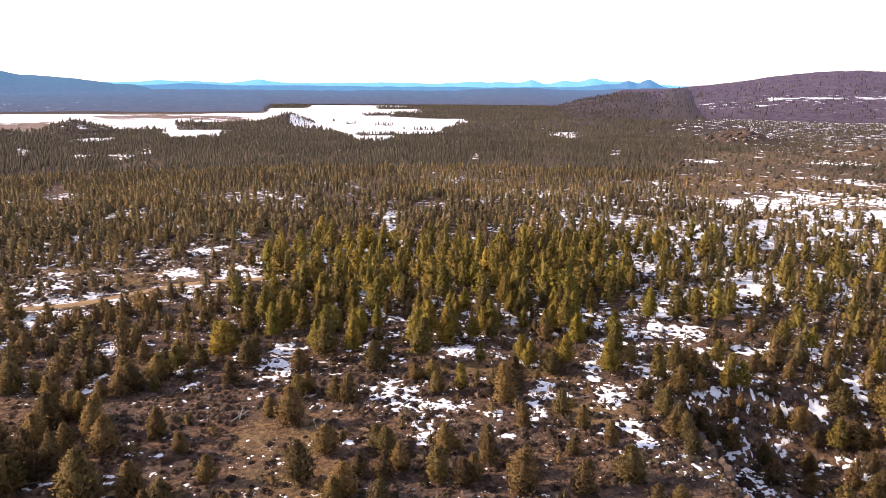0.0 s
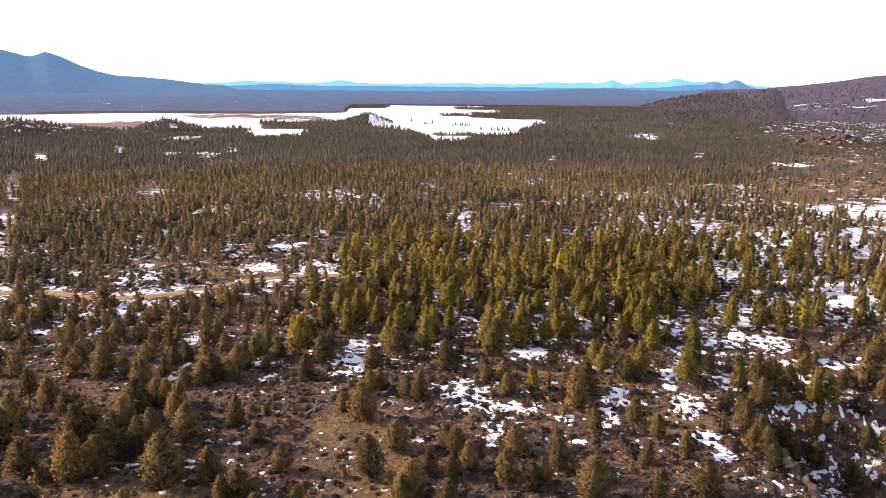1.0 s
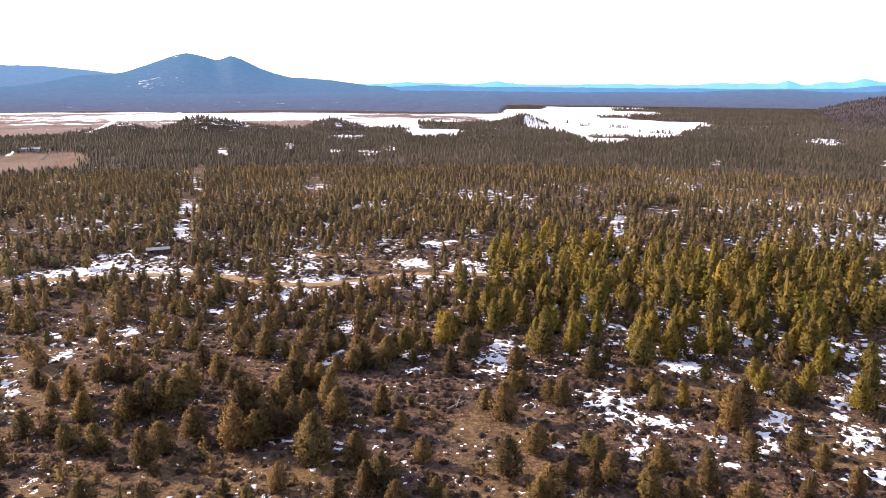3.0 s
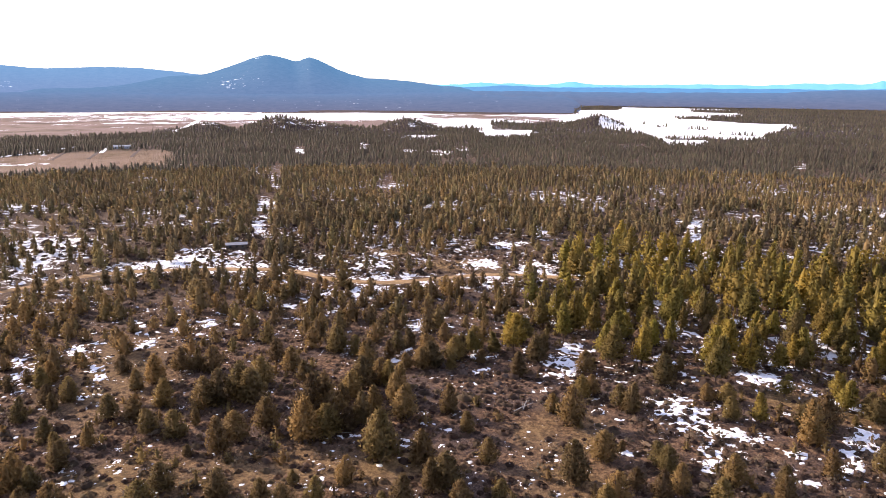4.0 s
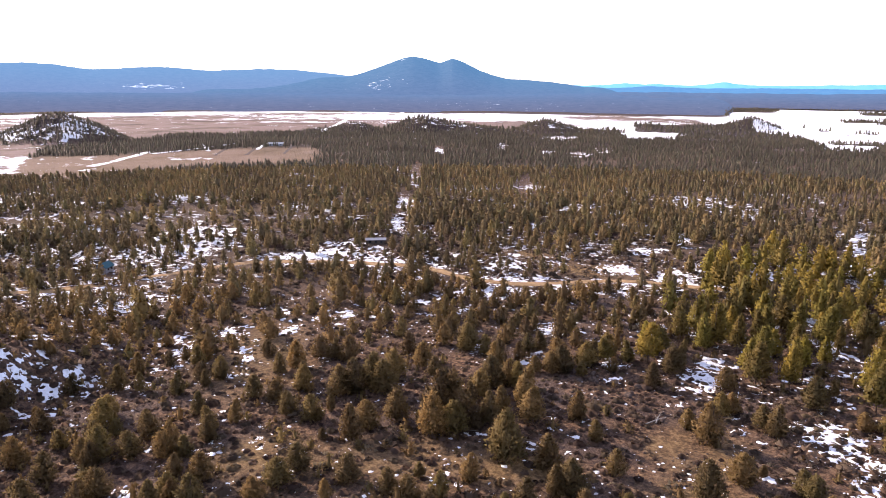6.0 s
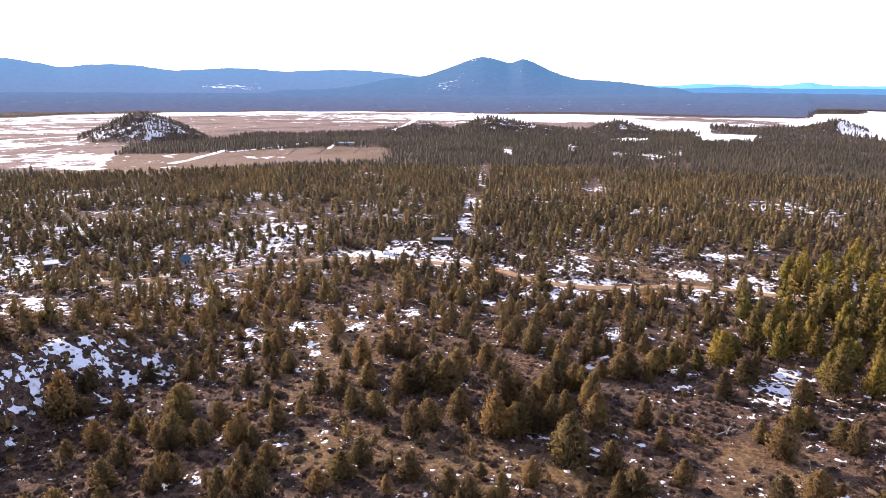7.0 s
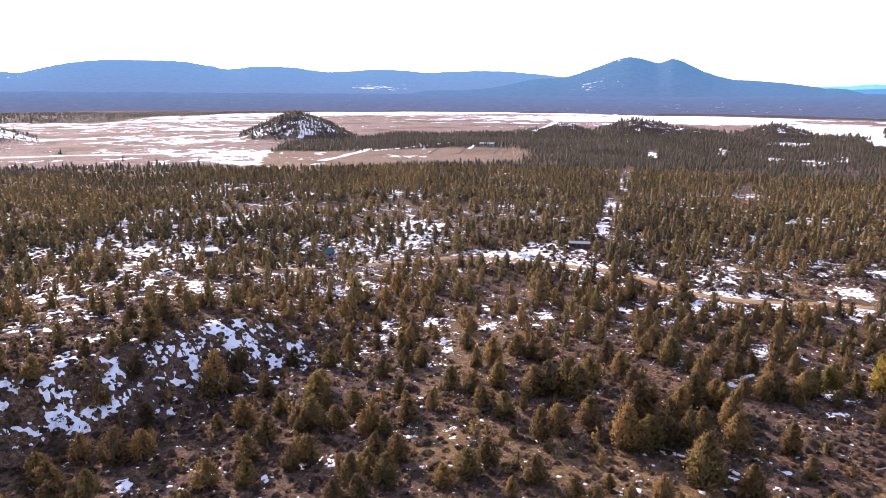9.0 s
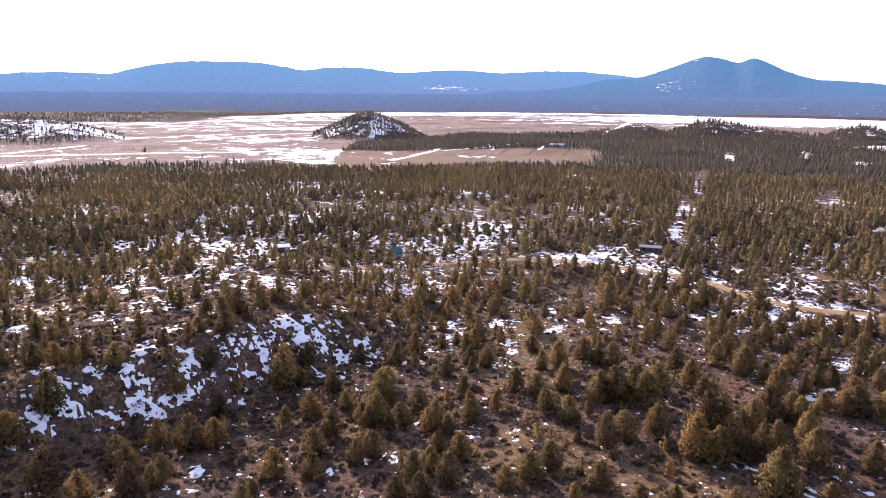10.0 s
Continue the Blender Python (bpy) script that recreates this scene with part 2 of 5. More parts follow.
def bands(x, y, items):
    r, b = np.hypot(x, y), bearing_of(x, y) + 0.25 * value_noise(x, y, 60, 43)
    r = r * (1 + 0.012 * value_noise(x, y, 75, 45))
    total = np.zeros(np.shape(x))
    for b0, b1, r0, r1 in items:
        total = np.maximum(total, step(b0 - 0.3, b0 + 0.3, b) * (1 - step(b1 - 0.3, b1 + 0.3, b)) * step(r0 - 12, r0 + 12, r) * (1 - step(r1 - 14, r1 + 14, r)))
    return total


def plain(x, y):
    """1 on the open plain and the lake, 0 in the woods."""
    r, b = np.hypot(x, y), bearing_of(x, y)
    wob = 1 + 0.022 * value_noise(x, y, 90, 41)
    near, far = np.interp(b, *NEAR_EDGE), np.interp(b, *FAR_EDGE)
    return step(-14, 14, r * wob - near) * (1 - step(-20, 20, r * wob - far)) * (1 - ellipses(x, y, ISLANDS, 0.2)) * (1 - bands(x, y, TONGUES))


def meadow(x, y):
    """The fenced pasture in front of the plain."""
    r, b = np.hypot(x, y), bearing_of(x, y)
    return step(44.5, 46, b) * (1 - step(68, 72, b)) * step(-12, 12, r - np.interp(b, [44, 52, 62], [600, 575, 535])) * (1 - step(-12, 12, r - np.interp(b, [44, 52, 58, 66], [735, 720, 690, 690])))


def mesh_of(name, verts, faces, mats, attrs=None, smooth=False, normals=None):
    """A mesh from arrays; faces all of one size."""
    me = bpy.data.meshes.new(name)
    verts, faces = np.asarray(verts, np.float32), np.asarray(faces, np.int32)
    k = faces.shape[1]
    me.vertices.add(len(verts))
    me.vertices.foreach_set("co", verts.ravel())
    me.loops.add(faces.size)
    me.loops.foreach_set("vertex_index", faces.ravel())
    me.polygons.add(len(faces))
    me.polygons.foreach_set("loop_start", np.arange(0, faces.size, k, dtype=np.int32))
    for m in (mats if isinstance(mats, (list, tuple)) else [mats]):
        me.materials.append(m)
    me.polygons.foreach_set("use_smooth", np.full(len(faces), smooth))
    for key, val in (attrs or {}).items():
        a = me.attributes.new(key, "FLOAT", "POINT")
        a.data.foreach_set("value", np.asarray(val, np.float32))
    me.update(calc_edges=True)
    if normals is not None:
        me.polygons.foreach_set("use_smooth", np.ones(len(faces), bool))
        me.normals_split_custom_set_from_vertices(normals)
    return me


def grid_faces(rows, cols, wrap=False):
    i, j = np.meshgrid(np.arange(rows - 1), np.arange(cols if wrap else cols - 1), indexing="ij")
    a, b = i * cols + j, i * cols + (j + 1) % cols
    return np.stack([a, b, b + cols, a + cols], -1).reshape(-1, 4)


def part(name, me, parent, label=""):
    ob = new(name, me)
    ob.parent = parent
    return tagged(ob, label)


# ---- openings in the woods: x, y, half width, half depth, how bare ----
OPENINGS = [(212, 458, 70, 38, 0.75), (232, 352, 34, 48, 0.85), (256, 405, 46, 46, 0.9), (-93, 222, 16, 10, 1), (-110, 222, 30, 16, 0.7), (-122, 104, 10, 24, 0.85),
            (-112, 92, 12, 14, 0.8), (-28, 116, 16, 12, 0.7), (-36, 128, 22, 14, 0.8), (-50, 100, 22, 12, 0.4), (-70, 90, 20, 14, 0.35), (-90, 76, 16, 12, 0.5),
            (20, 150, 28, 12, 0.55), (34, 128, 14, 14, 0.6), (-150, 20, 16, 26, 0.25), (-184, 12, 16, 10, 0.8), (-140, 40, 16, 16, 0.2), (-200, 250, 3.5, 34, 1), (-237, 298, 3.6, 40, 1),
            (-290, 377, 3, 60, 1), (-328, 431, 3, 50, 1), (-217, 395, 6, 60, 0.9), (56, 172, 18, 9, 1), (52, 163, 9, 8, 1), (70, 150, 18, 8, 0.6), (110, 135, 10, 18, 0.7), (-182, 62, 12, 8, 0.9), (-216, 118, 4, 8, 0.8), (-242, 85.6, 4, 10, 0.8), (-176, 204.5, 5, 10, 0.8), (-196, 57, 4, 8, 0.8), (-160, 190, 36, 12, 0.55), (-250, 200, 40, 8, 0.5)]
STRAW = [(-93, 221, 14, 9), (-126, 228, 14, 8), (-122, 105, 9, 20), (-118, 92, 10, 14), (-28, 116, 8, 9), (-24, 100, 8, 8), (205, 470, 60, 26), (-184, 11, 12, 12), (-66, 84, 14, 8),
         (-111, 2, 8, 10), (14, 146, 14, 5), (30, 124, 10, 6), (130, 522, 18, 20), (-52, 92, 10, 6), (-84, 70, 10, 8)]


def ellipses(x, y, items, soft=0.35):
    total = np.zeros(np.shape(x))
    for cx, cy, w, d, *gain in items:
        r = math.hypot(cx, cy)
        ux, uy = cx / r, cy / r
        q = np.hypot(((x - cx) * uy - (y - cy) * ux) / w, ((x - cx) * ux + (y - cy) * uy) / d)
        total = np.maximum(total, (1 - step(1 - soft, 1 + soft, q)) * (gain[0] if gain else 1))
    return total


# clumps of trees out on the ice and the plain: x, y, half width, half depth
ISLANDS = [(*polar(b, r), w, d) for b, r, w, d in ((7.4, 1215, 9, 22), (5.95, 1130, 4, 12), (5.5, 1165, 5, 10), (4.9, 1170, 7, 10), (4.3, 1165, 9, 14), (3.0, 1060, 4, 8), (2.2, 1050, 8, 9), (1.4, 1040, 12, 10), (9.4, 1250, 3, 8), (8.6, 1290, 3, 8), (76, 640, 3, 3), (69, 650, 3, 3), (80, 720, 3, 3), (61, 760, 4, 5))]


# snowy clearings in the far woods: x, y, half width, half depth
CLEARINGS = [(*polar(b, r), w, d) for b, r, w, d in ((25.9, 900, 22, 40), (27.0, 690, 8, 36), (24.4, 680, 14, 34), (22.6, 720, 10, 36), (19.4, 1010, 40, 60), (-0.8, 1300, 32, 70), (-9.6, 960, 22, 58), (-13.5, 700, 5, 50), (-2.5, 640, 5, 40),
                                                     (35.5, 700, 6, 50), (30.5, 760, 5, 50), (-20, 650, 14, 20), (-29, 680, 26, 16), (-28.5, 560, 24, 10), (-29.5, 455, 40, 34), (-24, 425, 16, 10), (-18, 400, 12, 8), (-33, 540, 30, 20))]
OPENINGS += [(x, y, w, d, 0.85) for x, y, w, d in CLEARINGS]


# share of snow on the plain: bearing, and shares from near to far
SNOW_SHARE = ((11, (1.3, 1.3, 1.3, 1.3, 1.3, 1.3, 1.3)), (16, (1.1, 1.1, 1.0, 0.45, 0.35, 1.2, 1.0)), (22, (1.0, 0.9, 0.7, 1.0, 0.3, 0.45, 0.8)), (25, (0.4, 0.4, 0.3, 1.0, 0.4, 0.7, 1.0)), (28, (0.1, 0.1, -0.1, 0.2, 1.0, 1.1, 1.2)),
              (36, (0.3, 0.3, 0.3, 0.6, 0.8, 0.6, 0.9)), (44, (0.1, 0.0, 0.15, 0.35, 0.55, 0.35, 1.4)), (55, (0.25, 0.1, 0.05, 0.25, 0.3, 0.45, 1.5)), (70, (0.4, 0.32, 0.4, 0.45, 0.5, 0.8, 0.9)), (90, (0.4, 0.32, 0.4, 0.5, 0.5, 0.5, 0.5)))


def snow_far(x, y):
    """Share of lying snow beyond the near woods."""
    r, b = np.hypot(x, y), bearing_of(x, y)
    pl = plain(x, y)
    lake = pl * (1 - step(10.5, 13, b))
    woods = (1 - pl) * step(380, 560, r) * (0.12 + 0.1 * step(700, 1000, r)) * (1 - step(1500, 2000, r))
    hill = 0.15 * (1 - step(-24, -15, b)) * step(300, 420, r) * (1 - pl)
    strips = rough(b * 6, r, 70, 131, 4)
    share = 0.0
    for k, (b0, levels) in enumerate(SNOW_SHARE):
        last, after = SNOW_SHARE[max(k - 1, 0)][0], SNOW_SHARE[min(k + 1, len(SNOW_SHARE) - 1)][0]
        hat = np.clip(np.minimum((b - last) / max(b0 - last, 0.1) if k else 1.0, (after - b) / max(after - b0, 0.1) if k < len(SNOW_SHARE) - 1 else 1.0), 0, 1)
        share = share + hat * np.interp(r, (600, 900, 1150, 1300, 1500, 1700, 1780), levels)
    fields = pl * step(9, 12, b) * (share + 0.35 * strips)
    knob = step(3, 7, land(x, y)) * (r < 1100)
    clear = 0.40 * ellipses(x, y, CLEARINGS, 0.8)
    return np.clip(lake * 1.7 + woods + hill + fields  + clear + 0.17 * knob * (b > 78) + knob * (0.20 * (b > 58) * (b < 63.4) + 0.14 * ((b < 37.4) & (b > 30)) + 0.14 * ((b < 42.3) & (b > 40)) + 0.14 * ((b < 27) & (b > 22))) + meadow(x, y) * (0.08 + 0.14 * step(50, 54, b)), 0, 1.7)


def snow_near(Bs, Rs):
    """How readily old snow lies on the woodland floor; above nought it lies."""
    x, y = polar(Bs, Rs)
    amount = np.interp(Rs, [90, 120, 150, 190, 230, 330, 480, 600], [-0.66, -0.6, -0.5, -0.36, -0.30, -0.30, -0.32, -0.5])
    return amount + 0.03 * step(55, 75, Bs) * step(150, 190, Rs) + (0.09 + 0.05 * step(8, 14, Bs) + 0.08 * step(50, 62, Bs)) * step(185, 215, Rs) * (1 - step(360, 480, Rs)) + 0.27 * (1 - step(-16, -8, Bs)) * step(135, 170, Rs) * (1 - 0.7 * step(290, 350, Rs)) + 0.13 * step(-24, -18, Bs) * (1 - step(8, 16, Bs)) * step(110, 128, Rs) * (1 - step(190, 230, Rs)) + 0.28 * ellipses(x, y, ((-200, 250, 2.6, 30), (-237, 298, 2.4, 36), (-290, 377, 2.2, 50)), 0.5) + 0.17 * (1 - step(-6, 0, Bs)) * step(270, 300, Rs) * (1 - step(400, 460, Rs)) - 0.25 * ellipses(x, y, STRAW) + 0.30 * ellipses(x, y, ((-127, 2, 12, 9), (-136, 20, 14, 9), (-140, 38, 14, 8), (-145, 55, 14, 8), (-138, 66, 12, 7)), 0.7) + 0.5 * rough(x, y, 26, 701, 3)


# ---- ground: one sheet to the horizon ----
bear = np.concatenate([np.arange(-50, 104, 0.42), np.arange(110, 300, 5.0)])
radii = np.concatenate([[0.0, 20, 40, 60], 75 * 1.0155 ** np.arange(0, 273)])
radii = radii[radii < 4950]
B, R = np.meshgrid(bear, radii)
gx, gy = polar(B, R)
gz = land(gx, gy)
flat = (gx.ravel(), gy.ravel())
pl_v, md_v = plain(*flat), meadow(*flat)
litter = np.clip(step(140, 280, R.ravel()) * (1 - ellipses(*flat, OPENINGS)), 0, 1)
straw_v = np.clip(ellipses(*flat, STRAW, 0.6) * (0.75 + 0.6 * rough(*flat, 7, 51)), 0, 1)
open_scrub = (1 - step(-18, -13, B.ravel())) * step(280, 360, R.ravel()) * (1 - step(1300, 1500, R.ravel()))
straw_v = np.maximum(straw_v, open_scrub * np.clip(0.25 + 0.9 * rough(*flat, 70, 53), 0, 0.85))
straw_v = np.maximum(straw_v, 0.9 * md_v)
faces = np.concatenate([grid_faces(len(radii), len(bear), True)])
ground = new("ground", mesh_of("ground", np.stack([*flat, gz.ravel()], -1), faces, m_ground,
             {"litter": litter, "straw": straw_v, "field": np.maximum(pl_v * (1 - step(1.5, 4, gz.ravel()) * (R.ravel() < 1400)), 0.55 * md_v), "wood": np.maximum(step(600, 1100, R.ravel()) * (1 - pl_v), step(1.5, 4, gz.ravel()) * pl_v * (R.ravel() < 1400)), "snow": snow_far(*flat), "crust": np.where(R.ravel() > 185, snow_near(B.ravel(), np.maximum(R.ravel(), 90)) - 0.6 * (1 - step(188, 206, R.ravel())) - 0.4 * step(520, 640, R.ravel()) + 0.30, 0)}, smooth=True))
tagged(ground, "dry brown high-desert ground with stones, litter and far fields", "ground", kind="structure")


# ---- road and tracks ----
def ribbon(name, way, width, label, seed, mat=None):
    pts = [Vector((x, y, 0)) for x, y in way]
    line = []
    for k in range(len(pts) - 1):
        p0, p1, p2, p3 = pts[max(k - 1, 0)], pts[k], pts[k + 1], pts[min(k + 2, len(pts) - 1)]
        count = max(3, int((p2 - p1).length / 1.2))
        for s in range(count):
            t = s / count
            line.append(0.5 * (2 * p1 + (p2 - p0) * t + (2 * p0 - 5 * p1 + 4 * p2 - p3) * t * t + (3 * p1 - p0 - 3 * p2 + p3) * t ** 3))
    c = np.array([v[:2] for v in line])
    d = np.gradient(c, axis=0)
    d /= np.hypot(*d.T)[:, None]
    side = np.stack([-d[:, 1], d[:, 0]], -1)
    rows = []
    for u, lift in ((-1.25, -0.3), (-1, 0.02), (-0.55, 0.12), (-0.3, 0.07), (0, 0.14), (0.3, 0.07), (0.55, 0.12), (1, 0.02), (1.25, -0.3)):
        w = width / 2 * u * (1 + 0.3 * value_noise(c[:, 0], c[:, 1] + 40 * u, 3.5, seed))
        q = c + side * w[:, None]
        rows.append(np.stack([*q.T, land(*q.T) + lift], -1))
    v = np.stack(rows, 1).reshape(-1, 3)
    return tagged(new(name, mesh_of(name, v, grid_faces(len(c), 9), mat or m_road, smooth=True)), label, "dirt road", kind="structure")


ribbon("road", [(-50, 224), (-62, 221), (-76, 216.5), (-87, 208.4), (-96, 199.6), (-104, 190.6), (-112, 186.4), (-120, 184), (-128, 185), (-139, 188), (-151, 184.5), (-165, 177.7),
                (-178, 171.6), (-193, 161), (-199, 150), (-201, 135), (-207, 122)], 3.7, "tan packed-dirt road winding between the trees", 61)
ribbon("road_2", [(-206, 112), (-216, 90), (-229, 62), (-247, 46), (-264, 29), (-280, 8), (-290, -12)], 5.0, "tan packed-dirt road winding between the trees", 62)
ribbon("road_3", [(-172, -6), (-169, 14), (-173, 21), (-175, 28), (-174, 40)], 2.4, "narrow bare dirt track on the slope", 63)
ribbon("road_4", [(150, 330), (166, 347), (195, 371), (227, 395), (262, 409), (310, 420)], 3.5, "dark dirt track across the snowy clearing", 64)

# snow lying along ditches and tracks of the plain
for k, (way, wide) in enumerate((([(-684, 679), (-820, 860), (-960, 1040), (-1122, 1255)], 9), ([(-911, 1132), (-1000, 1250), (-1101, 1386)], 10), ([(-529, 285), (-560, 330), (-603, 385)], 7), ([(-749, 10), (-780, 45), (-817, 86)], 8),
                                 ([(-725, 10), (-700, 90), (-676, 170), (-653, 237)], 7), ([(-834, 173), (-880, 270), (-900, 390), (-937, 515)], 9), ([(-581, 371), (-596, 430), (-619, 495)], 6), ([(-566, 420), (-640, 470)], 4), ([(-545, 460), (-610, 530)], 4))):
    ribbon("snowy_track" if k == 0 else f"snowy_track_{k + 1}", way, wide, "white snow lying along a field track", 65 + k, m_snow)

# ditches with dark brush round the pasture
for k, way in enumerate(([(-530, 399), (-568, 441), (-603.8, 482.7)], [(-512.1, 419.1), (-552, 463), (-590.4, 505)], [(-492.5, 446.1), (-527, 484), (-560.6, 521.3)], [(-626.4, 485.2), (-584.3, 508.3), (-522.5, 527.1)])):
    ribbon("ditch" if k == 0 else f"ditch_{k + 1}", way, 3.2, "dark brushy ditch along the pasture", 81 + k, m_rock)

# ---- distance: foothills, twin-peaked mountain, far ranges ----
def skyline(b, peaks):
    """Height angle of the crest, in degrees, from peaks of (bearing, angle, width, sharpness)."""
    e = sum(np.exp(9 * h * np.exp(-(np.abs(b - c) / w) ** s)) for c, h, w, s in peaks)
    return np.log(e - len(peaks) + 1) / 9


def slope(Bm, Rm, b0, b1, r0, r1, peaks, foot, bump, seed, floor):
    """Height of the ground of a hill, and how far up towards its crest."""
    crest_r = r0 + (r1 - r0) * 0.82
    crest = EYE + crest_r * np.tan(np.radians(floor + skyline(Bm, peaks) + 0.05 * rough(Bm * 10, Bm * 0, 9, seed, 4)))
    u = (Rm - r0) / (crest_r - r0)
    shape = np.where(u < 1, np.clip(u, 0, 1) ** 1.15, 1 - 1.2 * (u - 1))
    fold = 1 - np.abs(rough(Bm * 60, Rm * 0.35, bump, seed, 4))
    z = foot + (crest - foot) * shape * (1 - 0.12 * (1 - fold) * np.sin(np.clip(u, 0, 1) * np.pi))
    z = foot + (z - foot) * step(b0, b0 + 3, Bm) * (1 - step(b1 - 3, b1, Bm)) - 8 * (1 - step(b0, b0 + 2, Bm) * (1 - step(b1 - 2, b1, Bm)))
    return z, u


def relief(name, mat, b0, b1, r0, r1, peaks, foot, bump, seed, label, snow=None, db=0.16, floor=0.0, haze=(0, 1)):
    bs = np.arange(b0, b1, db)
    rs = np.linspace(r0, r1, 24)
    Bm, Rm = np.meshgrid(bs, rs)
    x, y = polar(Bm, Rm)
    z, u = slope(Bm, Rm, b0, b1, r0, r1, peaks, foot, bump, seed, floor)
    # far sets how much of the painted distant haze each point gets
    at = {"far": np.clip(haze[0] + (haze[1] - haze[0]) * u.ravel(), 0, 1), "snow": snow(Bm.ravel(), u.ravel()) if snow else np.zeros(x.size)}
    ob = new(name, mesh_of(name, np.stack([x.ravel(), y.ravel(), z.ravel()], -1), grid_faces(len(rs), len(bs)), mat, at, smooth=True))
    return tagged(ob, label, "mountain", kind="structure")


def patches(b, u):
    """Snow on the bald flank, on the summit, and on a clearing low on the long ridge."""
    s = 0.34 * np.exp(-((b - 40.2) / 2.2) ** 2 - ((u - 0.45) / 0.28) ** 2) + 0.45 * np.exp(-((b - 38.1) / 0.9) ** 2 - ((u - 0.97) / 0.06) ** 2)
    return s + 0.5 * np.exp(-((b - 57) / 3.0) ** 2 - ((u - 0.34) / 0.12) ** 2) + 0.25 * np.exp(-((b - 84) / 5.0) ** 2 - ((u - 0.8) / 0.2) ** 2)


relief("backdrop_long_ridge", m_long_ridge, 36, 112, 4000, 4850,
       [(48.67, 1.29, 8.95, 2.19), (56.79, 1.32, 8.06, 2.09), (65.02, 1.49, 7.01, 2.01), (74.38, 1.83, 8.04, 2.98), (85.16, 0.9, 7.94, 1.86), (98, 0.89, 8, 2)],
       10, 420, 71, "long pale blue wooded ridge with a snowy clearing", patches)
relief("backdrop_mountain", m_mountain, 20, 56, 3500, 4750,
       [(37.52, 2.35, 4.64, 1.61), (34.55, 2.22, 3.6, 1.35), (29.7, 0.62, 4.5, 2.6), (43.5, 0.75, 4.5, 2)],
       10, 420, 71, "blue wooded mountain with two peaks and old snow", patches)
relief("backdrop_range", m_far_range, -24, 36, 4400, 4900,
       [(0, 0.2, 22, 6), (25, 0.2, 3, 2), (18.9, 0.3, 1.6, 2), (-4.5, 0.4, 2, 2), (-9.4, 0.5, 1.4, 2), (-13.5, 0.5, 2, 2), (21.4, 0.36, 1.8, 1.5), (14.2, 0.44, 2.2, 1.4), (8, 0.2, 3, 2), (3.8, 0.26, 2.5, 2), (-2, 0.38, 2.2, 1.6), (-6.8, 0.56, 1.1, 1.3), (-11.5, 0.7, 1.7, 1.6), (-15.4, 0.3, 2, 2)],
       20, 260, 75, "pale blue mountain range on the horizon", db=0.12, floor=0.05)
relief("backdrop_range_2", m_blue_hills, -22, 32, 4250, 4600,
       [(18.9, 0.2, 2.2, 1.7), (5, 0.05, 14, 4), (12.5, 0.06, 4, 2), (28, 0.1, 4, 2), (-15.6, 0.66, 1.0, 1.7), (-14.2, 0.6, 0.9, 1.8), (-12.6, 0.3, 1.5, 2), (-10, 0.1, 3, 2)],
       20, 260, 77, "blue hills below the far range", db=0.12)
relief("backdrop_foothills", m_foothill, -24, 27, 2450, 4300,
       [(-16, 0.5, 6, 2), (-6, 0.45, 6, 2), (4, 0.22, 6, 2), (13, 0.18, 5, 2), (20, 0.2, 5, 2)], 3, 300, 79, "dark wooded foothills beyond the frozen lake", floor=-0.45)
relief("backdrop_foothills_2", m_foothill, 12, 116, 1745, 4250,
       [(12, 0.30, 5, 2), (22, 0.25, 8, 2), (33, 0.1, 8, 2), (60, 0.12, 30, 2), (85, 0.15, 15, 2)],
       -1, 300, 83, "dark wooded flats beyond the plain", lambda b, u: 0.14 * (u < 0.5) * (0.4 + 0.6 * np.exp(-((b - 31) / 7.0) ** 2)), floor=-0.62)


def hill_snow(b, u):
    """Old snow on roads and bare strips of the scrub hill."""
    strip = np.exp(-((u - 0.43 - 0.008 * np.sin(b)) / 0.035) ** 2) * (b < -24) + 0.9 * np.exp(-((u - 0.30) / 0.03) ** 2) * (b < -19.5) * (b > -24)
    return 0.36 * strip + 0.22 * np.exp(-((u - 0.38) / 0.16) ** 2)


HILL = (-62, -11, 1500, 2900, [(-29, 1.43, 8.2, 2), (-42, 1.2, 10, 2)], -4, 300, 87)
RIDGE = (-46, -2, 1330, 2700, [(-18.0, 2.2, 2.3, 2.5), (-14.5, 1.9, 6, 2), (-24, 0.9, 5, 2), (-33, 0.9, 6, 2)], -3, 200, 89)
relief("backdrop_hill", m_hill, *HILL, "long purple-brown scrub hill with strips of snow", hill_snow, floor=-0.1, haze=(0.2, 1))
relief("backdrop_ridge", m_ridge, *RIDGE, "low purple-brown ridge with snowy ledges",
       lambda b, u: 0.4 * np.exp(-((b + 20.4) / 1.0) ** 2) * np.sin(u * 22) ** 2 * (u > 0.4) + 0.30 * np.exp(-((u - 0.5) / 0.35) ** 2) * (b < -21), floor=-2.15, haze=(0, 0.6))

# ---- plants: sprays of needles on limbs, as arrays ----
def unit(v):
    return v / np.maximum(np.linalg.norm(v, axis=-1, keepdims=True), 1e-9)


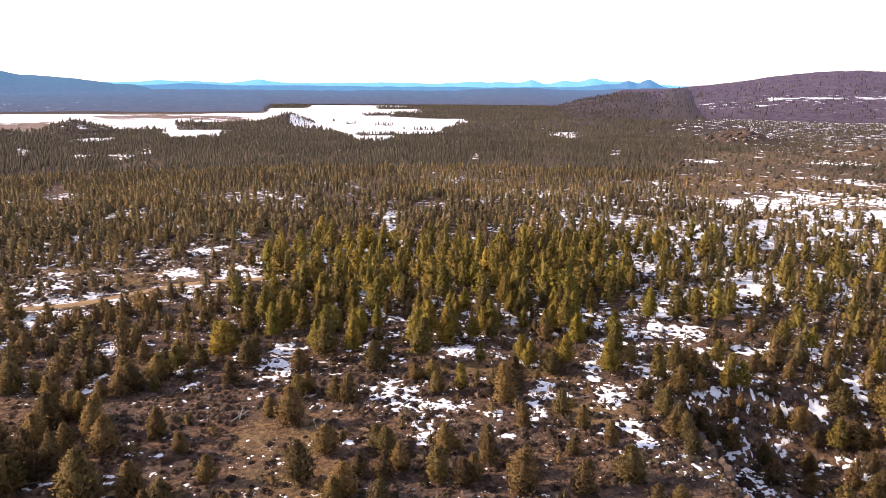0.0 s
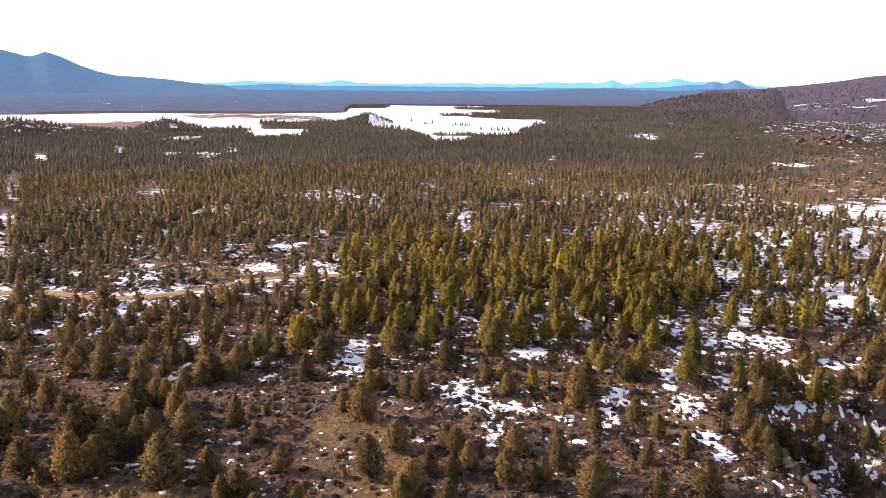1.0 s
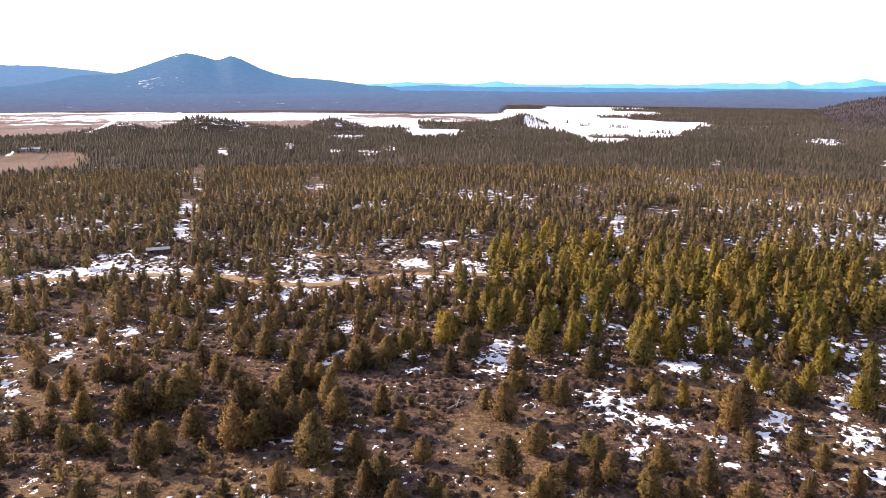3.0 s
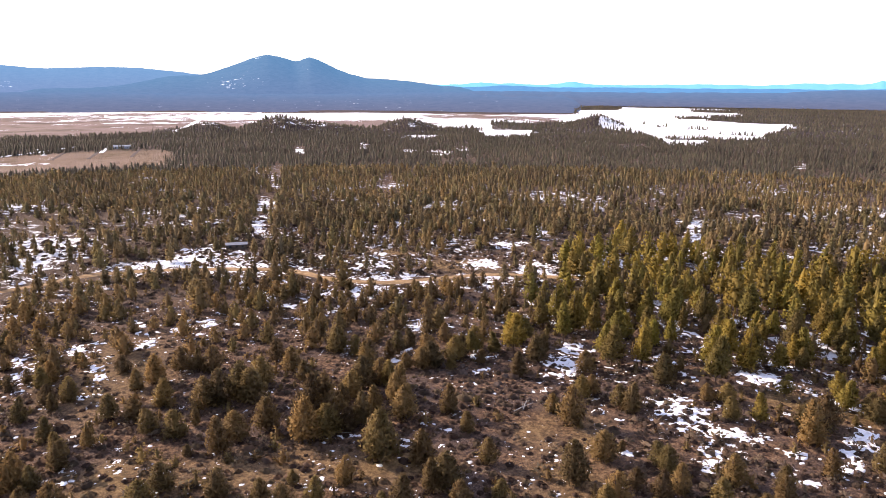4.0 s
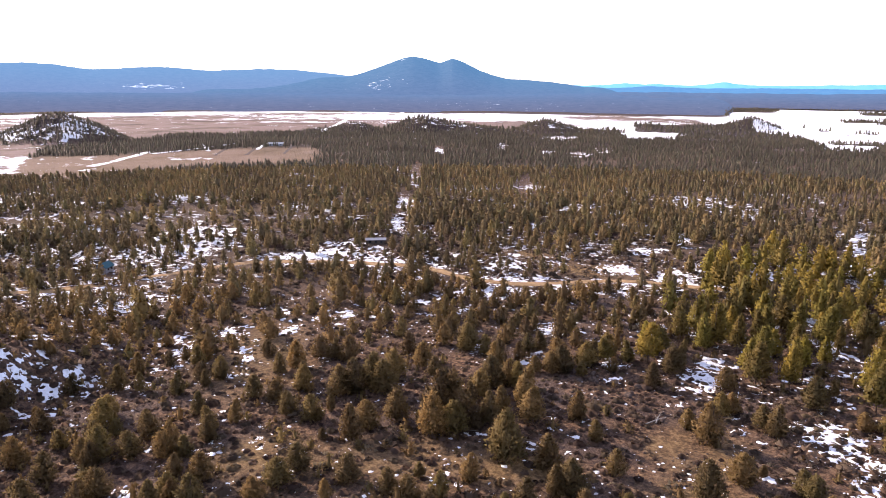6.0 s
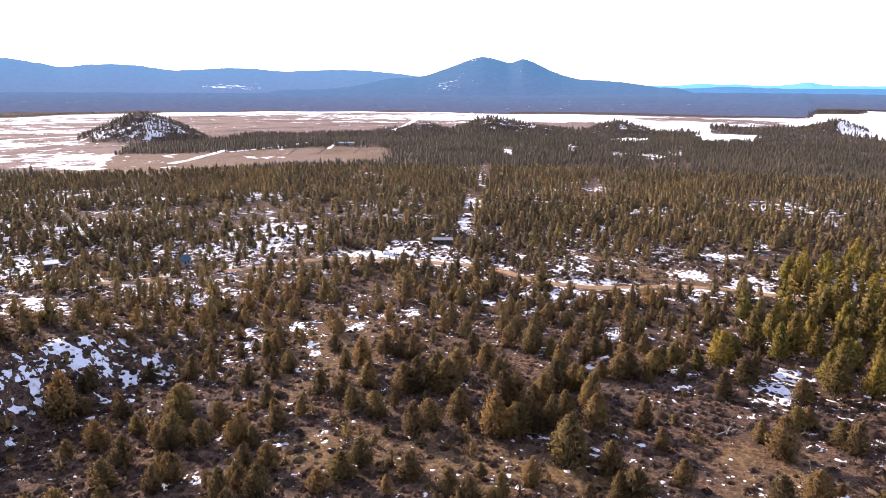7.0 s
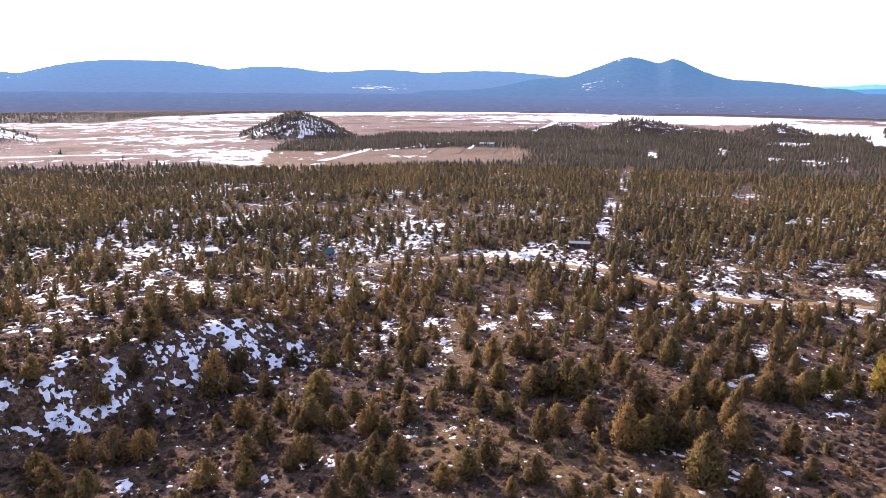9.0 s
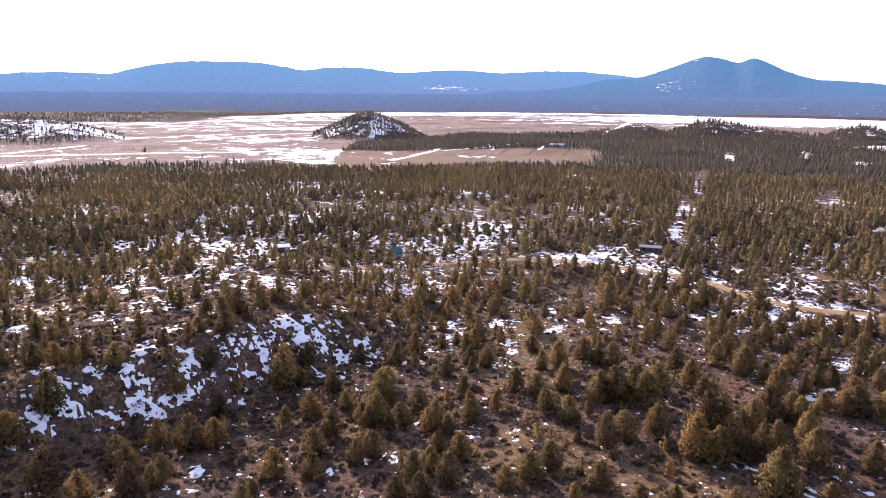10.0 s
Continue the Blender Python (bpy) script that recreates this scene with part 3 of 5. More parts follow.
def sprays(pos, way, length, width, rng, face=None):
    """Folded blades, one for each spray, that take the light as part of a round crown."""
    n = len(pos)
    way = unit(way)
    ref = np.where(np.abs(way[:, 2:3]) > 0.9, [[1.0, 0, 0]], [[0, 0, 1.0]])
    a = unit(np.cross(way, ref))
    b = np.cross(way, a)
    ph = rng.uniform(0, 6.28, n)
    v, m = np.empty((n, 4, 3)), np.empty((n, 4, 3))
    face = unit(way if face is None else face)
    for k in range(3):
        q = ph + k * 2.094 + rng.uniform(-0.4, 0.4, n)
        side = a * np.cos(q)[:, None] + b * np.sin(q)[:, None]
        v[:, k] = pos + side * (width * rng.uniform(0.6, 1.2, n))[:, None]
        m[:, k] = face + 0.45 * side
    v[:, 3] = pos + way * (length * rng.uniform(0.7, 1.3, n))[:, None]
    m[:, 3] = face + 0.35 * way
    f = np.arange(n)[:, None, None] * 4 + np.array([[0, 1, 3], [1, 2, 3]])[None]
    return v.reshape(-1, 3), f.reshape(-1, 3), unit(m.reshape(-1, 3))


def lathe(profile, sides, rng, wob=0.15):
    """An uneven round body from (height, radius) pairs."""
    rows, outs = [], []
    for z, r in profile:
        q = np.arange(sides) * 6.2832 / sides
        rr = r * (1 + wob * rng.uniform(-1, 1, sides))
        rows.append(np.stack([rr * np.cos(q), rr * np.sin(q), np.full(sides, z)], -1))
        outs.append(np.stack([np.cos(q), np.sin(q), np.full(sides, 0.4)], -1))
    quads = grid_faces(len(profile), sides, True)
    return np.concatenate(rows), np.concatenate([quads[:, [0, 1, 2]], quads[:, [0, 2, 3]]]), unit(np.concatenate(outs))


def join(*bodies):
    vs, fs, ns, k = [], [], [], 0
    for v, f, n in bodies:
        vs.append(v)
        fs.append(f + k)
        ns.append(n)
        k += len(v)
    return np.concatenate(vs), np.concatenate(fs), np.concatenate(ns)


def tufts(pos, way, length, width, rng, face):
    """Single blades, thin at the tip, that take the light as part of a round crown."""
    n = len(pos)
    way = unit(way)
    side = unit(np.cross(way, unit(rng.normal(0, 1, (n, 3)))))
    v, m = np.empty((n, 3, 3)), np.empty((n, 3, 3))
    for k, q in ((0, -1), (1, 1)):
        v[:, k] = pos + q * side * (width * rng.uniform(0.7, 1.3, n))[:, None]
        m[:, k] = face + 0.22 * q * side
    v[:, 2] = pos + way * (length * rng.uniform(0.6, 1.4, n))[:, None]
    m[:, 2] = face + 0.25 * way
    return v.reshape(-1, 3), np.arange(3 * n).reshape(-1, 3), unit(m.reshape(-1, 3))


def crown(kind, count, seed, core=7):
    """Crown of a tree one metre high: kind juniper (bushy to the ground) or pine (narrower, with a clear bole)."""
    rng = np.random.default_rng(seed)
    bushy = kind == "juniper"
    low = rng.uniform(0.03, 0.12) if bushy else rng.uniform(0.10, 0.24)
    wide = rng.uniform(0.31, 0.43) if bushy else rng.uniform(0.24, 0.33)
    blunt = rng.uniform(1.4, 2.4) if bushy else rng.uniform(1.0, 1.25)
    power = rng.uniform(0.62, 0.85)
    lean = rng.normal(0, 0.025, 2)

    def radius(u):
        return wide * np.clip(1 - u ** blunt, 0, 1) ** power * np.clip(0.62 + 1.9 * u, 0, 1)
    # boughs, each a clump of needles of its own
    boughs = int(np.clip(count / 24, 8, 64))
    bu = ((np.arange(boughs) + rng.uniform(0, 1, boughs)) / boughs) ** 1.2
    bt = np.arange(boughs) * 2.4 + rng.uniform(-0.7, 0.7, boughs)
    br = radius(bu) * rng.uniform(0.40, 0.92, boughs)
    centre = np.stack([br * np.cos(bt), br * np.sin(bt), low + bu * (0.92 - low)], -1)
    which = rng.integers(0, boughs, count)
    off = unit(rng.normal(0, 1, (count, 3))) * rng.uniform(0.3, 1, (count, 1)) ** 0.6
    puff = ((0.40 if count > 900 else 0.33) * wide * (1.15 - 0.7 * bu) * rng.uniform(0.75, 1.3, boughs))[which][:, None]
    pos = centre[which] + off * puff * ([1, 1, 0.85] if bushy else [1.1, 1.1, 0.6])
    # the rest fill the outline between the boughs
    loose = rng.uniform(0, 1, count) < (0.22 if count > 900 else 0.32)
    lu = 1 - np.sqrt(rng.uniform(0, 1, count))
    lt = rng.uniform(0, 6.2832, count)
    lr = radius(lu) * rng.uniform(0.55, 1.0, count)
    pos[loose] = np.stack([lr * np.cos(lt), lr * np.sin(lt), low + lu * (0.95 - low)], -1)[loose]
    pos[:, 2] = np.clip(pos[:, 2], 0.02, 0.99)
    u = np.clip((pos[:, 2] - low) / (0.97 - low), 0, 1)
    th = np.arctan2(pos[:, 1], pos[:, 0])
    out = np.stack([np.cos(th), np.sin(th), 0.30 + 0.55 * u], -1)
    face = unit(out) + np.where(loose, 0.1, 0.42)[:, None] * off + rng.normal(0, 0.08, (count, 3))
    way = 0.5 * out + [0, 0, 0.4] + rng.normal(0, 0.6, (count, 3))
    pos[:, :2] += lean * pos[:, 2:3] ** 2 * 3
    half = min(math.sqrt((1.75 if count > 900 else 1.4 if count > 200 else 1.9) * 3.3 * wide / count / 3.0), 0.07)
    bodies = [tufts(pos, way, np.full(count, min((3.0 if count > 900 else 1.8 if count > 200 else 2.2) * half, 0.13)), half * (1.2 - 0.5 * u), rng, face)]
    if core:
        us = np.linspace(0, 1, 6 if core > 5 else 4)
        bodies.append(lathe([(low + q * (0.94 - low), max(0.008, (0.26 if count > 900 else 0.45 if count > 200 else 0.42 if bushy else 0.62) * float(radius(q)))) for q in us], core, rng, 0.3))
    bodies.append(tufts(np.array([[*(lean * 2.6), 0.92]] * 2), np.array([[0, 0, 1.0]] * 2), np.full(2, 0.07), np.full(2, 0.02), rng, np.array([[0, 0, 1.0]] * 2)))
    return join(*bodies)


def tiered(seed, tiers, sides, slim=1.0):
    """A conifer seen from afar, one metre high: ragged skirts one above the other."""
    rng = np.random.default_rng(seed)
    w = rng.uniform(0.19, 0.28) * slim
    full = rng.uniform(0.5, 0.95)
    bodies = []
    for k in range(tiers):
        z0 = 0.06 + 0.80 * k / tiers + rng.uniform(-0.02, 0.02)
        z1 = min(0.98, z0 + 0.9 / tiers + 0.14) if k < tiers - 1 else 1.0
        q = np.arange(sides) * 6.2832 / sides + rng.uniform(0, 6)
        rr = w * (1 - 0.80 * k / tiers) ** full * rng.uniform(0.62, 1.18, sides)
        rim = np.stack([rr * np.cos(q), rr * np.sin(q), z0 + rng.uniform(-0.05, 0.05, sides)], -1)
        v = np.concatenate([rim, [[rng.normal(0, 0.015), rng.normal(0, 0.015), z1]]])
        n = np.concatenate([np.stack([np.cos(q), np.sin(q), np.full(sides, 1.5)], -1), [[0, 0, 1.0]]])
        bodies.append((v, np.array([[j, (j + 1) % sides, sides] for j in range(sides)]), unit(n)))
    return join(*bodies)


def limb(a, b, ra, rb, sides=5):
    a, b = np.array(a, float), np.array(b, float)
    d = (b - a) / np.linalg.norm(b - a)
    ref = np.array([1.0, 0, 0]) if abs(d[2]) > 0.9 else np.array([0, 0, 1.0])
    p = np.cross(d, ref)
    p /= np.linalg.norm(p)
    q = np.cross(d, p)
    t = np.arange(sides) * 6.2832 / sides
    ring = np.cos(t)[:, None] * p + np.sin(t)[:, None] * q
    quads = grid_faces(2, sides, True)
    return np.concatenate([a + ra * ring, b + rb * ring]), np.concatenate([quads[:, [0, 1, 2]], quads[:, [0, 2, 3]]]), np.concatenate([ring, ring])


def bole(kind, seed):
    """Trunk with limbs, for a tree one metre high."""
    rng = np.random.default_rng(seed)
    thick = 0.03 if kind == "juniper" else 0.017
    bend = rng.normal(0, 0.015, 2)
    bodies = [limb((0, 0, -0.04), (*bend, 0.3), thick * 1.25, thick), limb((*bend, 0.3), (*(bend * 2.4), 0.9), thick, thick * 0.25)]
    for k in range(7):
        z, q, out = rng.uniform(0.14, 0.75), rng.uniform(0, 6.28), rng.uniform(0.10, 0.2)
        bodies.append(limb((bend[0] * z * 3, bend[1] * z * 3, z), (out * math.cos(q), out * math.sin(q), z + rng.uniform(0.02, 0.12)), thick * 0.4, thick * 0.12, 4))
    return join(*bodies)


def scatter(name, variants, x, y, z, high, wide, turn, tone, pick, mat):
    """Many plants in one mesh, with a tone for each plant."""
    V, F, T, N, k = [], [], [], [], 0
    for i, (v, f, m) in enumerate(variants):
        s = np.nonzero(pick == i)[0]
        if not len(s):
            continue
        c, sn = np.cos(turn[s])[:, None], np.sin(turn[s])[:, None]
        px = x[s][:, None] + wide[s][:, None] * (v[:, 0] * c - v[:, 1] * sn)
        py = y[s][:, None] + wide[s][:, None] * (v[:, 0] * sn + v[:, 1] * c)
        pz = z[s][:, None] + high[s][:, None] * v[:, 2]
        V.append(np.stack([px, py, pz], -1).reshape(-1, 3))
        F.append((f[None] + (k + np.arange(len(s)) * len(v))[:, None, None]).reshape(-1, 3))
        N.append(np.stack([m[:, 0] * c - m[:, 1] * sn, m[:, 0] * sn + m[:, 1] * c, np.broadcast_to(m[:, 2], px.shape)], -1).reshape(-1, 3))
        T.append(np.repeat(tone[s], len(v)))
        k += len(s) * len(v)
    return new(name, mesh_of(name, np.concatenate(V), np.concatenate(F), mat, {"tone": np.concatenate(T)}, normals=np.concatenate(N)))

# ---- trees and snow drifts that stand out, from west to east: x, y, height; x, y, half width, half depth ----
JUNIPERS_A = [(-155.2, 8.6, 4.9), (-150.4, 78.1, 4.4), (-149.1, 103.5, 6), (-147.5, 22.1, 4.9), (-145.5, 92.7, 4.3), (-142.8, 81.6, 4.6), (-140.2, 11, 4.8), (-139.9, 29.8, 4.3),
    (-139.5, 2.8, 5.2), (-137.6, 6.2, 5.2), (-136.9, 15.7, 4.7), (-136.2, 8.8, 5.3), (-135.5, 52.7, 5.9), (-134.9, 64.4, 4.8), (-134.4, 78.3, 5.5), (-133.9, 112.7, 5.8),
    (-130.3, 45.3, 9.8), (-130.2, 71.4, 5.7), (-128.8, 109.8, 5.8), (-128.5, 89, 5.2), (-127.4, 4.1, 8), (-125.9, 73.5, 4.2), (-123.2, 53.3, 4.6), (-122.7, -2.3, 6.6),
    (-121.2, 89.2, 4.2), (-121.1, 84.6, 4.4), (-121, 102.4, 4.2), (-120.2, 63.6, 4.7), (-118.7, 87.6, 4.5), (-118.5, 76.9, 5.1), (-117.1, 82.5, 4.1), (-116.7, 60.6, 5.9)]
JUNIPERS_B = [(-115.3, 52.1, 3.8), (-115.2, 23.2, 6.4), (-115.1, 12.4, 5.4), (-115, 45.1, 5.6), (-113.8, 27.2, 5.8), (-112.5, 56.7, 4.5), (-112.5, 1.6, 7.3), (-112, 66, 3),
    (-111.9, 60.1, 3.2), (-111.3, 97.2, 4.6), (-110.4, 101.1, 6.6), (-109.9, 108.2, 5.5), (-108.8, 52.4, 4.1), (-107.6, 73.8, 5), (-107, 54.4, 6), (-106.8, 17.4, 4.8),
    (-106.7, 109.3, 5.2), (-106.5, 45.4, 5.6), (-106.4, 63.2, 5.2), (-105.7, 52, 4.7), (-105.3, 12.1, 5.1), (-105.2, 85, 5.1), (-104.3, 129.8, 5.8), (-104.2, 163.7, 5.2),
    (-104.1, 15.2, 4.9), (-103.7, 110.5, 6), (-103.5, 57.6, 4.9), (-103.5, 96.4, 4.7), (-103.2, 40.8, 4.8), (-100.8, 63.3, 5.1), (-100.4, 71, 5), (-100.2, 93.1, 6.1)]
JUNIPERS_C = [(-100.1, 86.3, 4.8), (-99.8, 32.5, 5.3), (-99.7, 48.2, 3.4), (-99.5, 75.7, 4.8), (-98.7, 61, 4.8), (-97.5, 68.3, 5.4), (-96.2, 37.4, 5.1), (-96.2, 45, 4.7),
    (-96.1, 48.1, 5.3), (-95.8, 62.7, 4.3), (-94.6, 146.3, 5.8), (-94.1, 83.8, 4.9), (-93.3, 25.5, 4.3), (-92.9, 96.6, 6.5), (-92.5, 131.8, 5.9), (-92, 58.1, 4.3),
    (-91.3, 98.8, 7.4), (-89.7, 102.5, 8.2), (-89, 84.9, 5.5), (-88.9, 89.6, 3.7), (-88.9, 54.5, 3.8), (-88.2, 60.1, 4.9), (-87.9, 117.2, 6.1), (-87.3, 133.8, 6.5),
    (-86.8, 50.2, 5.4), (-86.3, 101.9, 7.3), (-86.3, 53.5, 4.1), (-85.3, 131.2, 7.1), (-83.9, 45.6, 4.1), (-82.3, 80.6, 2.3), (-81.8, 48.8, 4.5), (-81.3, 141.3, 5.6)]
JUNIPERS_D = [(-81.2, 151.9, 4.8), (-81.1, 155.6, 4.8), (-80.6, 131.5, 5.3), (-79, 88.6, 6.1), (-78.3, 83.6, 7), (-78, 70.7, 4.9), (-77.2, 61.2, 3.9), (-76.9, 94.4, 6.4),
    (-74.9, 126.8, 5.7), (-73.5, 138.5, 5.1), (-72.7, 120, 4), (-72.7, 132.9, 4.7), (-72.3, 142.5, 5), (-70.4, 99.3, 10.5), (-69.8, 116.2, 7.4), (-69.5, 111, 5.9),
    (-69.2, 107.7, 4.7), (-68.7, 101.1, 9.7), (-68.1, 93.6, 8.4), (-67.9, 119.9, 5.6), (-66.8, 149.8, 5.3), (-66.3, 128.6, 4.1), (-65.9, 96.9, 6.5), (-65.1, 119.1, 5.9),
    (-64.4, 135.8, 6.6), (-63.7, 100.2, 4.8), (-63.5, 130.4, 5.2), (-62.4, 108, 5.6), (-62.3, 103.4, 6.2), (-61.9, 132.5, 6.2), (-61.9, 73.7, 4.7), (-61.4, 80.9, 2.9)]
JUNIPERS_E = [(-60.9, 114, 7.8), (-59.1, 138.4, 6.2), (-59.1, 141.1, 5.6), (-58.5, 154.8, 5.5), (-58.3, 149, 5.5), (-58.2, 74.1, 4.4), (-57.5, 132.8, 3.8), (-56.1, 108.1, 7.2),
    (-55.6, 97.2, 7), (-55.3, 77.9, 4.5), (-54.9, 74.5, 3.5), (-54.4, 84.8, 4.9), (-52.8, 93.1, 10.3), (-46.2, 95.4, 6.7), (-45.7, 80.7, 3.7), (-43.7, 92.5, 3.4),
    (-43.6, 108.3, 4.5), (-43.6, 137.3, 5.8), (-43.5, 82.7, 6), (-42.8, 147.4, 6.5), (-41.6, 88.7, 6), (-41.2, 93.6, 4.3), (-39.8, 90.4, 6.7), (-36, 87.1, 4.9),
    (-32.1, 123.4, 4), (-31.5, 91.7, 3.7), (-31.3, 145.9, 5.3), (-28.8, 132.4, 4.8), (-27.6, 119.9, 7.9), (-27.3, 134.5, 4.5), (-22.2, 100.1, 8.1), (-21, 131.1, 4.9)]
JUNIPERS_F = [(-19.7, 109.2, 5.9), (-18.6, 129.7, 6.1), (-17.4, 113.4, 2.2), (-15.9, 92.6, 5.6), (-14.9, 95.3, 6.3), (-14.4, 144.8, 7.2), (-13.1, 101.9, 4.1), (-11.1, 112.2, 4),
    (-9.2, 109.1, 4.9), (-9.1, 92.1, 5.3), (-9, 100.6, 4.7), (-6.7, 103.5, 5.1), (-5.7, 140.1, 4), (-2.1, 141.2, 4.2), (-0.8, 133.7, 4.9), (-0.6, 100.2, 5.9),
    (3.4, 98.7, 4.9), (4.9, 100.6, 4.8), (7.7, 105.7, 5.6), (7.8, 111.5, 4.6), (11.3, 135.3, 5.5), (12.3, 97, 7.6), (12.5, 129.6, 8.5), (12.9, 102.6, 4.9),
    (14.6, 137.5, 7), (15, 119.1, 5.1), (21.2, 96.4, 6.3), (21.9, 108.6, 4), (23, 148.8, 4.5), (23.6, 144.6, 5.4), (28.9, 111.3, 5.1), (29.2, 99.5, 6.3)]
JUNIPERS_G = [(31.4, 92, 4.2), (35.2, 93.6, 3.3), (40.8, 115.5, 4.4), (41.4, 133.7, 3.3), (42.3, 150.7, 4.9), (43, 119, 5.1), (50.5, 144.4, 7.9), (53.6, 144.4, 6.6),
    (53.8, 138.4, 4.2), (54.6, 131.6, 2.9), (55.6, 141.2, 6.5), (58.3, 134.4, 5.7), (61.6, 135.9, 3.9), (64.7, 160.6, 6.8), (67.2, 144.7, 4.7), (67.4, 117.8, 3.7),
    (68.2, 133.9, 4.5), (68.6, 137.9, 4.5), (70.6, 111.5, 6.1), (70.7, 124.3, 4.2), (72.1, 133.2, 5.7), (72.1, 146.2, 8), (73.6, 141.5, 5.2), (74.3, 150.7, 7.5),
    (75.5, 110.8, 2.5), (76.3, 118.9, 5.7), (77.7, 139.9, 5.1), (78.8, 148.4, 7.8), (79.3, 115.4, 4.7), (80.4, 120.7, 4.6), (81.3, 138.7, 4.3), (81.6, 134.7, 6.3)]
JUNIPERS_H = [(82.2, 129, 6), (84.7, 127.7, 4.3), (87.5, 150.7, 5.4), (88.6, 138, 6.2), (89.9, 150.4, 6.2), (91.2, 137.5, 4)]
PINES_A = [(-57.3, 144.6, 5.7), (-52.4, 156.4, 7.7), (-52.4, 146.4, 5.8), (-50.4, 163.1, 4.5), (-49.3, 150.3, 10.3), (-48.8, 157.4, 7.1), (-29.6, 157.8, 8.6), (-26.6, 151.4, 10.6),
    (-20.4, 153.1, 9.7), (-19.9, 165.5, 7.9), (-6.4, 159.1, 10), (-4.7, 148.7, 11.4), (-3.2, 163.7, 10.3), (2.3, 162.9, 9.5), (4, 134.7, 6.3), (7.5, 162.8, 6),
    (8.2, 148, 5.3), (11.9, 163.6, 6), (18.1, 151.2, 6.7), (19, 147.3, 6.8), (20.1, 169, 7.6), (27.2, 147.8, 8.1), (30.9, 170.3, 10.4), (32.9, 165.2, 6.9),
    (35.9, 166.6, 5.8), (36.1, 144.3, 7.3), (42.2, 166.5, 7.9), (45.6, 140.8, 8.6), (52.2, 151, 5), (59.5, 138.8, 8.8), (60.5, 148.1, 7), (62.5, 138.8, 7)]
PINES_B = [(78.5, 129, 7.8)]
DRIFTS_A = [(-264.4, 5.6, 2, 9.1), (-236.9, 9, 6.4, 4.6), (-198.4, 45.8, 3.3, 5.1), (-197.7, 243.6, 3.2, 16.3), (-189.6, 51.2, 3.9, 4.1), (-188.6, 198.7, 8.2,
    4.1), (-186.5, 174.2, 8.9, 3.2), (-181, 184.8, 12.1, 5.5), (-178.5, 10.7, 3.2, 2), (-178.2, 93.7, 3.1, 4.5), (-177.9, 5, 2.4, 2), (-176, 0.3, 2.9,
    4.4), (-173.7, 61.3, 4.9, 5.4), (-173, 202.7, 3.1, 5.2), (-165.8, 16.1, 1.5, 1.8), (-163.7, 1, 2, 3.6), (-147.2, 248.8, 4.8, 2.4), (-143.6, 95.2, 1.9,
    7.8), (-143.3, 278.2, 5.6, 7.3), (-140.7, 54.3, 4.1, 1.6), (-140.7, 107.8, 4.2, 3.8), (-138.8, 38.8, 3.5, 1), (-138.6, 60.2, 3.9, 1.5), (-138.1, 90.4,
    1.4, 7.2)]
DRIFTS_B = [(-138, 44.5, 1.8, 2.7), (-137.1, 4.3, 1.9, 1.1), (-136.4, 190.9, 2.3, 3), (-136, 13, 2.8, 1), (-136, 17, 2.2, 0.8), (-135.3, 36.5, 2.2, 2), (-134.5,
    82.2, 1.7, 1.7), (-134, 27.5, 2, 1.3), (-133.4, 19.2, 2.4, 1.5), (-132.6, 8.9, 2.1, 1.3), (-130.7, 27.1, 1.5, 3.2), (-130.4, 119.1, 1.4, 1.7), (-130,
    75.3, 3.8, 2.2), (-129.7, 1.1, 2, 0.6), (-129.3, 115.8, 2.8, 1.7), (-129.1, 6.6, 2.7, 1.2), (-129.1, 13.5, 3.1, 1.3), (-128.8, 129.9, 1.9, 2.4),
    (-128.6, 101.7, 1.7, 2.1), (-128, 19.8, 2.9, 1.1), (-125.9, 135.1, 2.4, 2.3), (-125.7, 223.7, 2, 3.6), (-124.8, 1.2, 3.1, 0.9), (-123, 98.2, 1.5,
    2.2)]
DRIFTS_C = [(-122.7, -0.6, 2.3, 0.5), (-119.3, 155.6, 3.2, 2.5), (-118.1, 90.4, 2.3, 1.5), (-113.7, 4.8, 1.3, 0.6), (-107.8, 177.3, 1.5, 6.8), (-106.6, 22, 1.3,
    2.3), (-103.2, 60.7, 0.9, 1.4), (-102.2, 20.1, 1.3, 0.8), (-96.5, 40.7, 0.9, 1), (-96.3, 182.1, 1.4, 4.7), (-94.6, 67.2, 1.2, 3.3), (-94.5, 50.4, 1.7,
    1.4), (-92.9, 195.4, 2.6, 3.8), (-89, 257.3, 4.1, 5.9), (-87.5, 219.9, 3.6, 2.7), (-86.5, 136.7, 1.1, 3.4), (-86.3, 226.4, 7.7, 6.1), (-83.7, 262,
    3.1, 3.6), (-83.6, 287, 3.4, 11.3), (-78.3, 159.3, 3, 4.3), (-76.5, 158.5, 2.5, 4.2), (-71.4, 139.3, 1.9, 1.7), (-71.1, 132.8, 1.2, 1.8), (-68.6,
    229.6, 5.3, 7.5)]
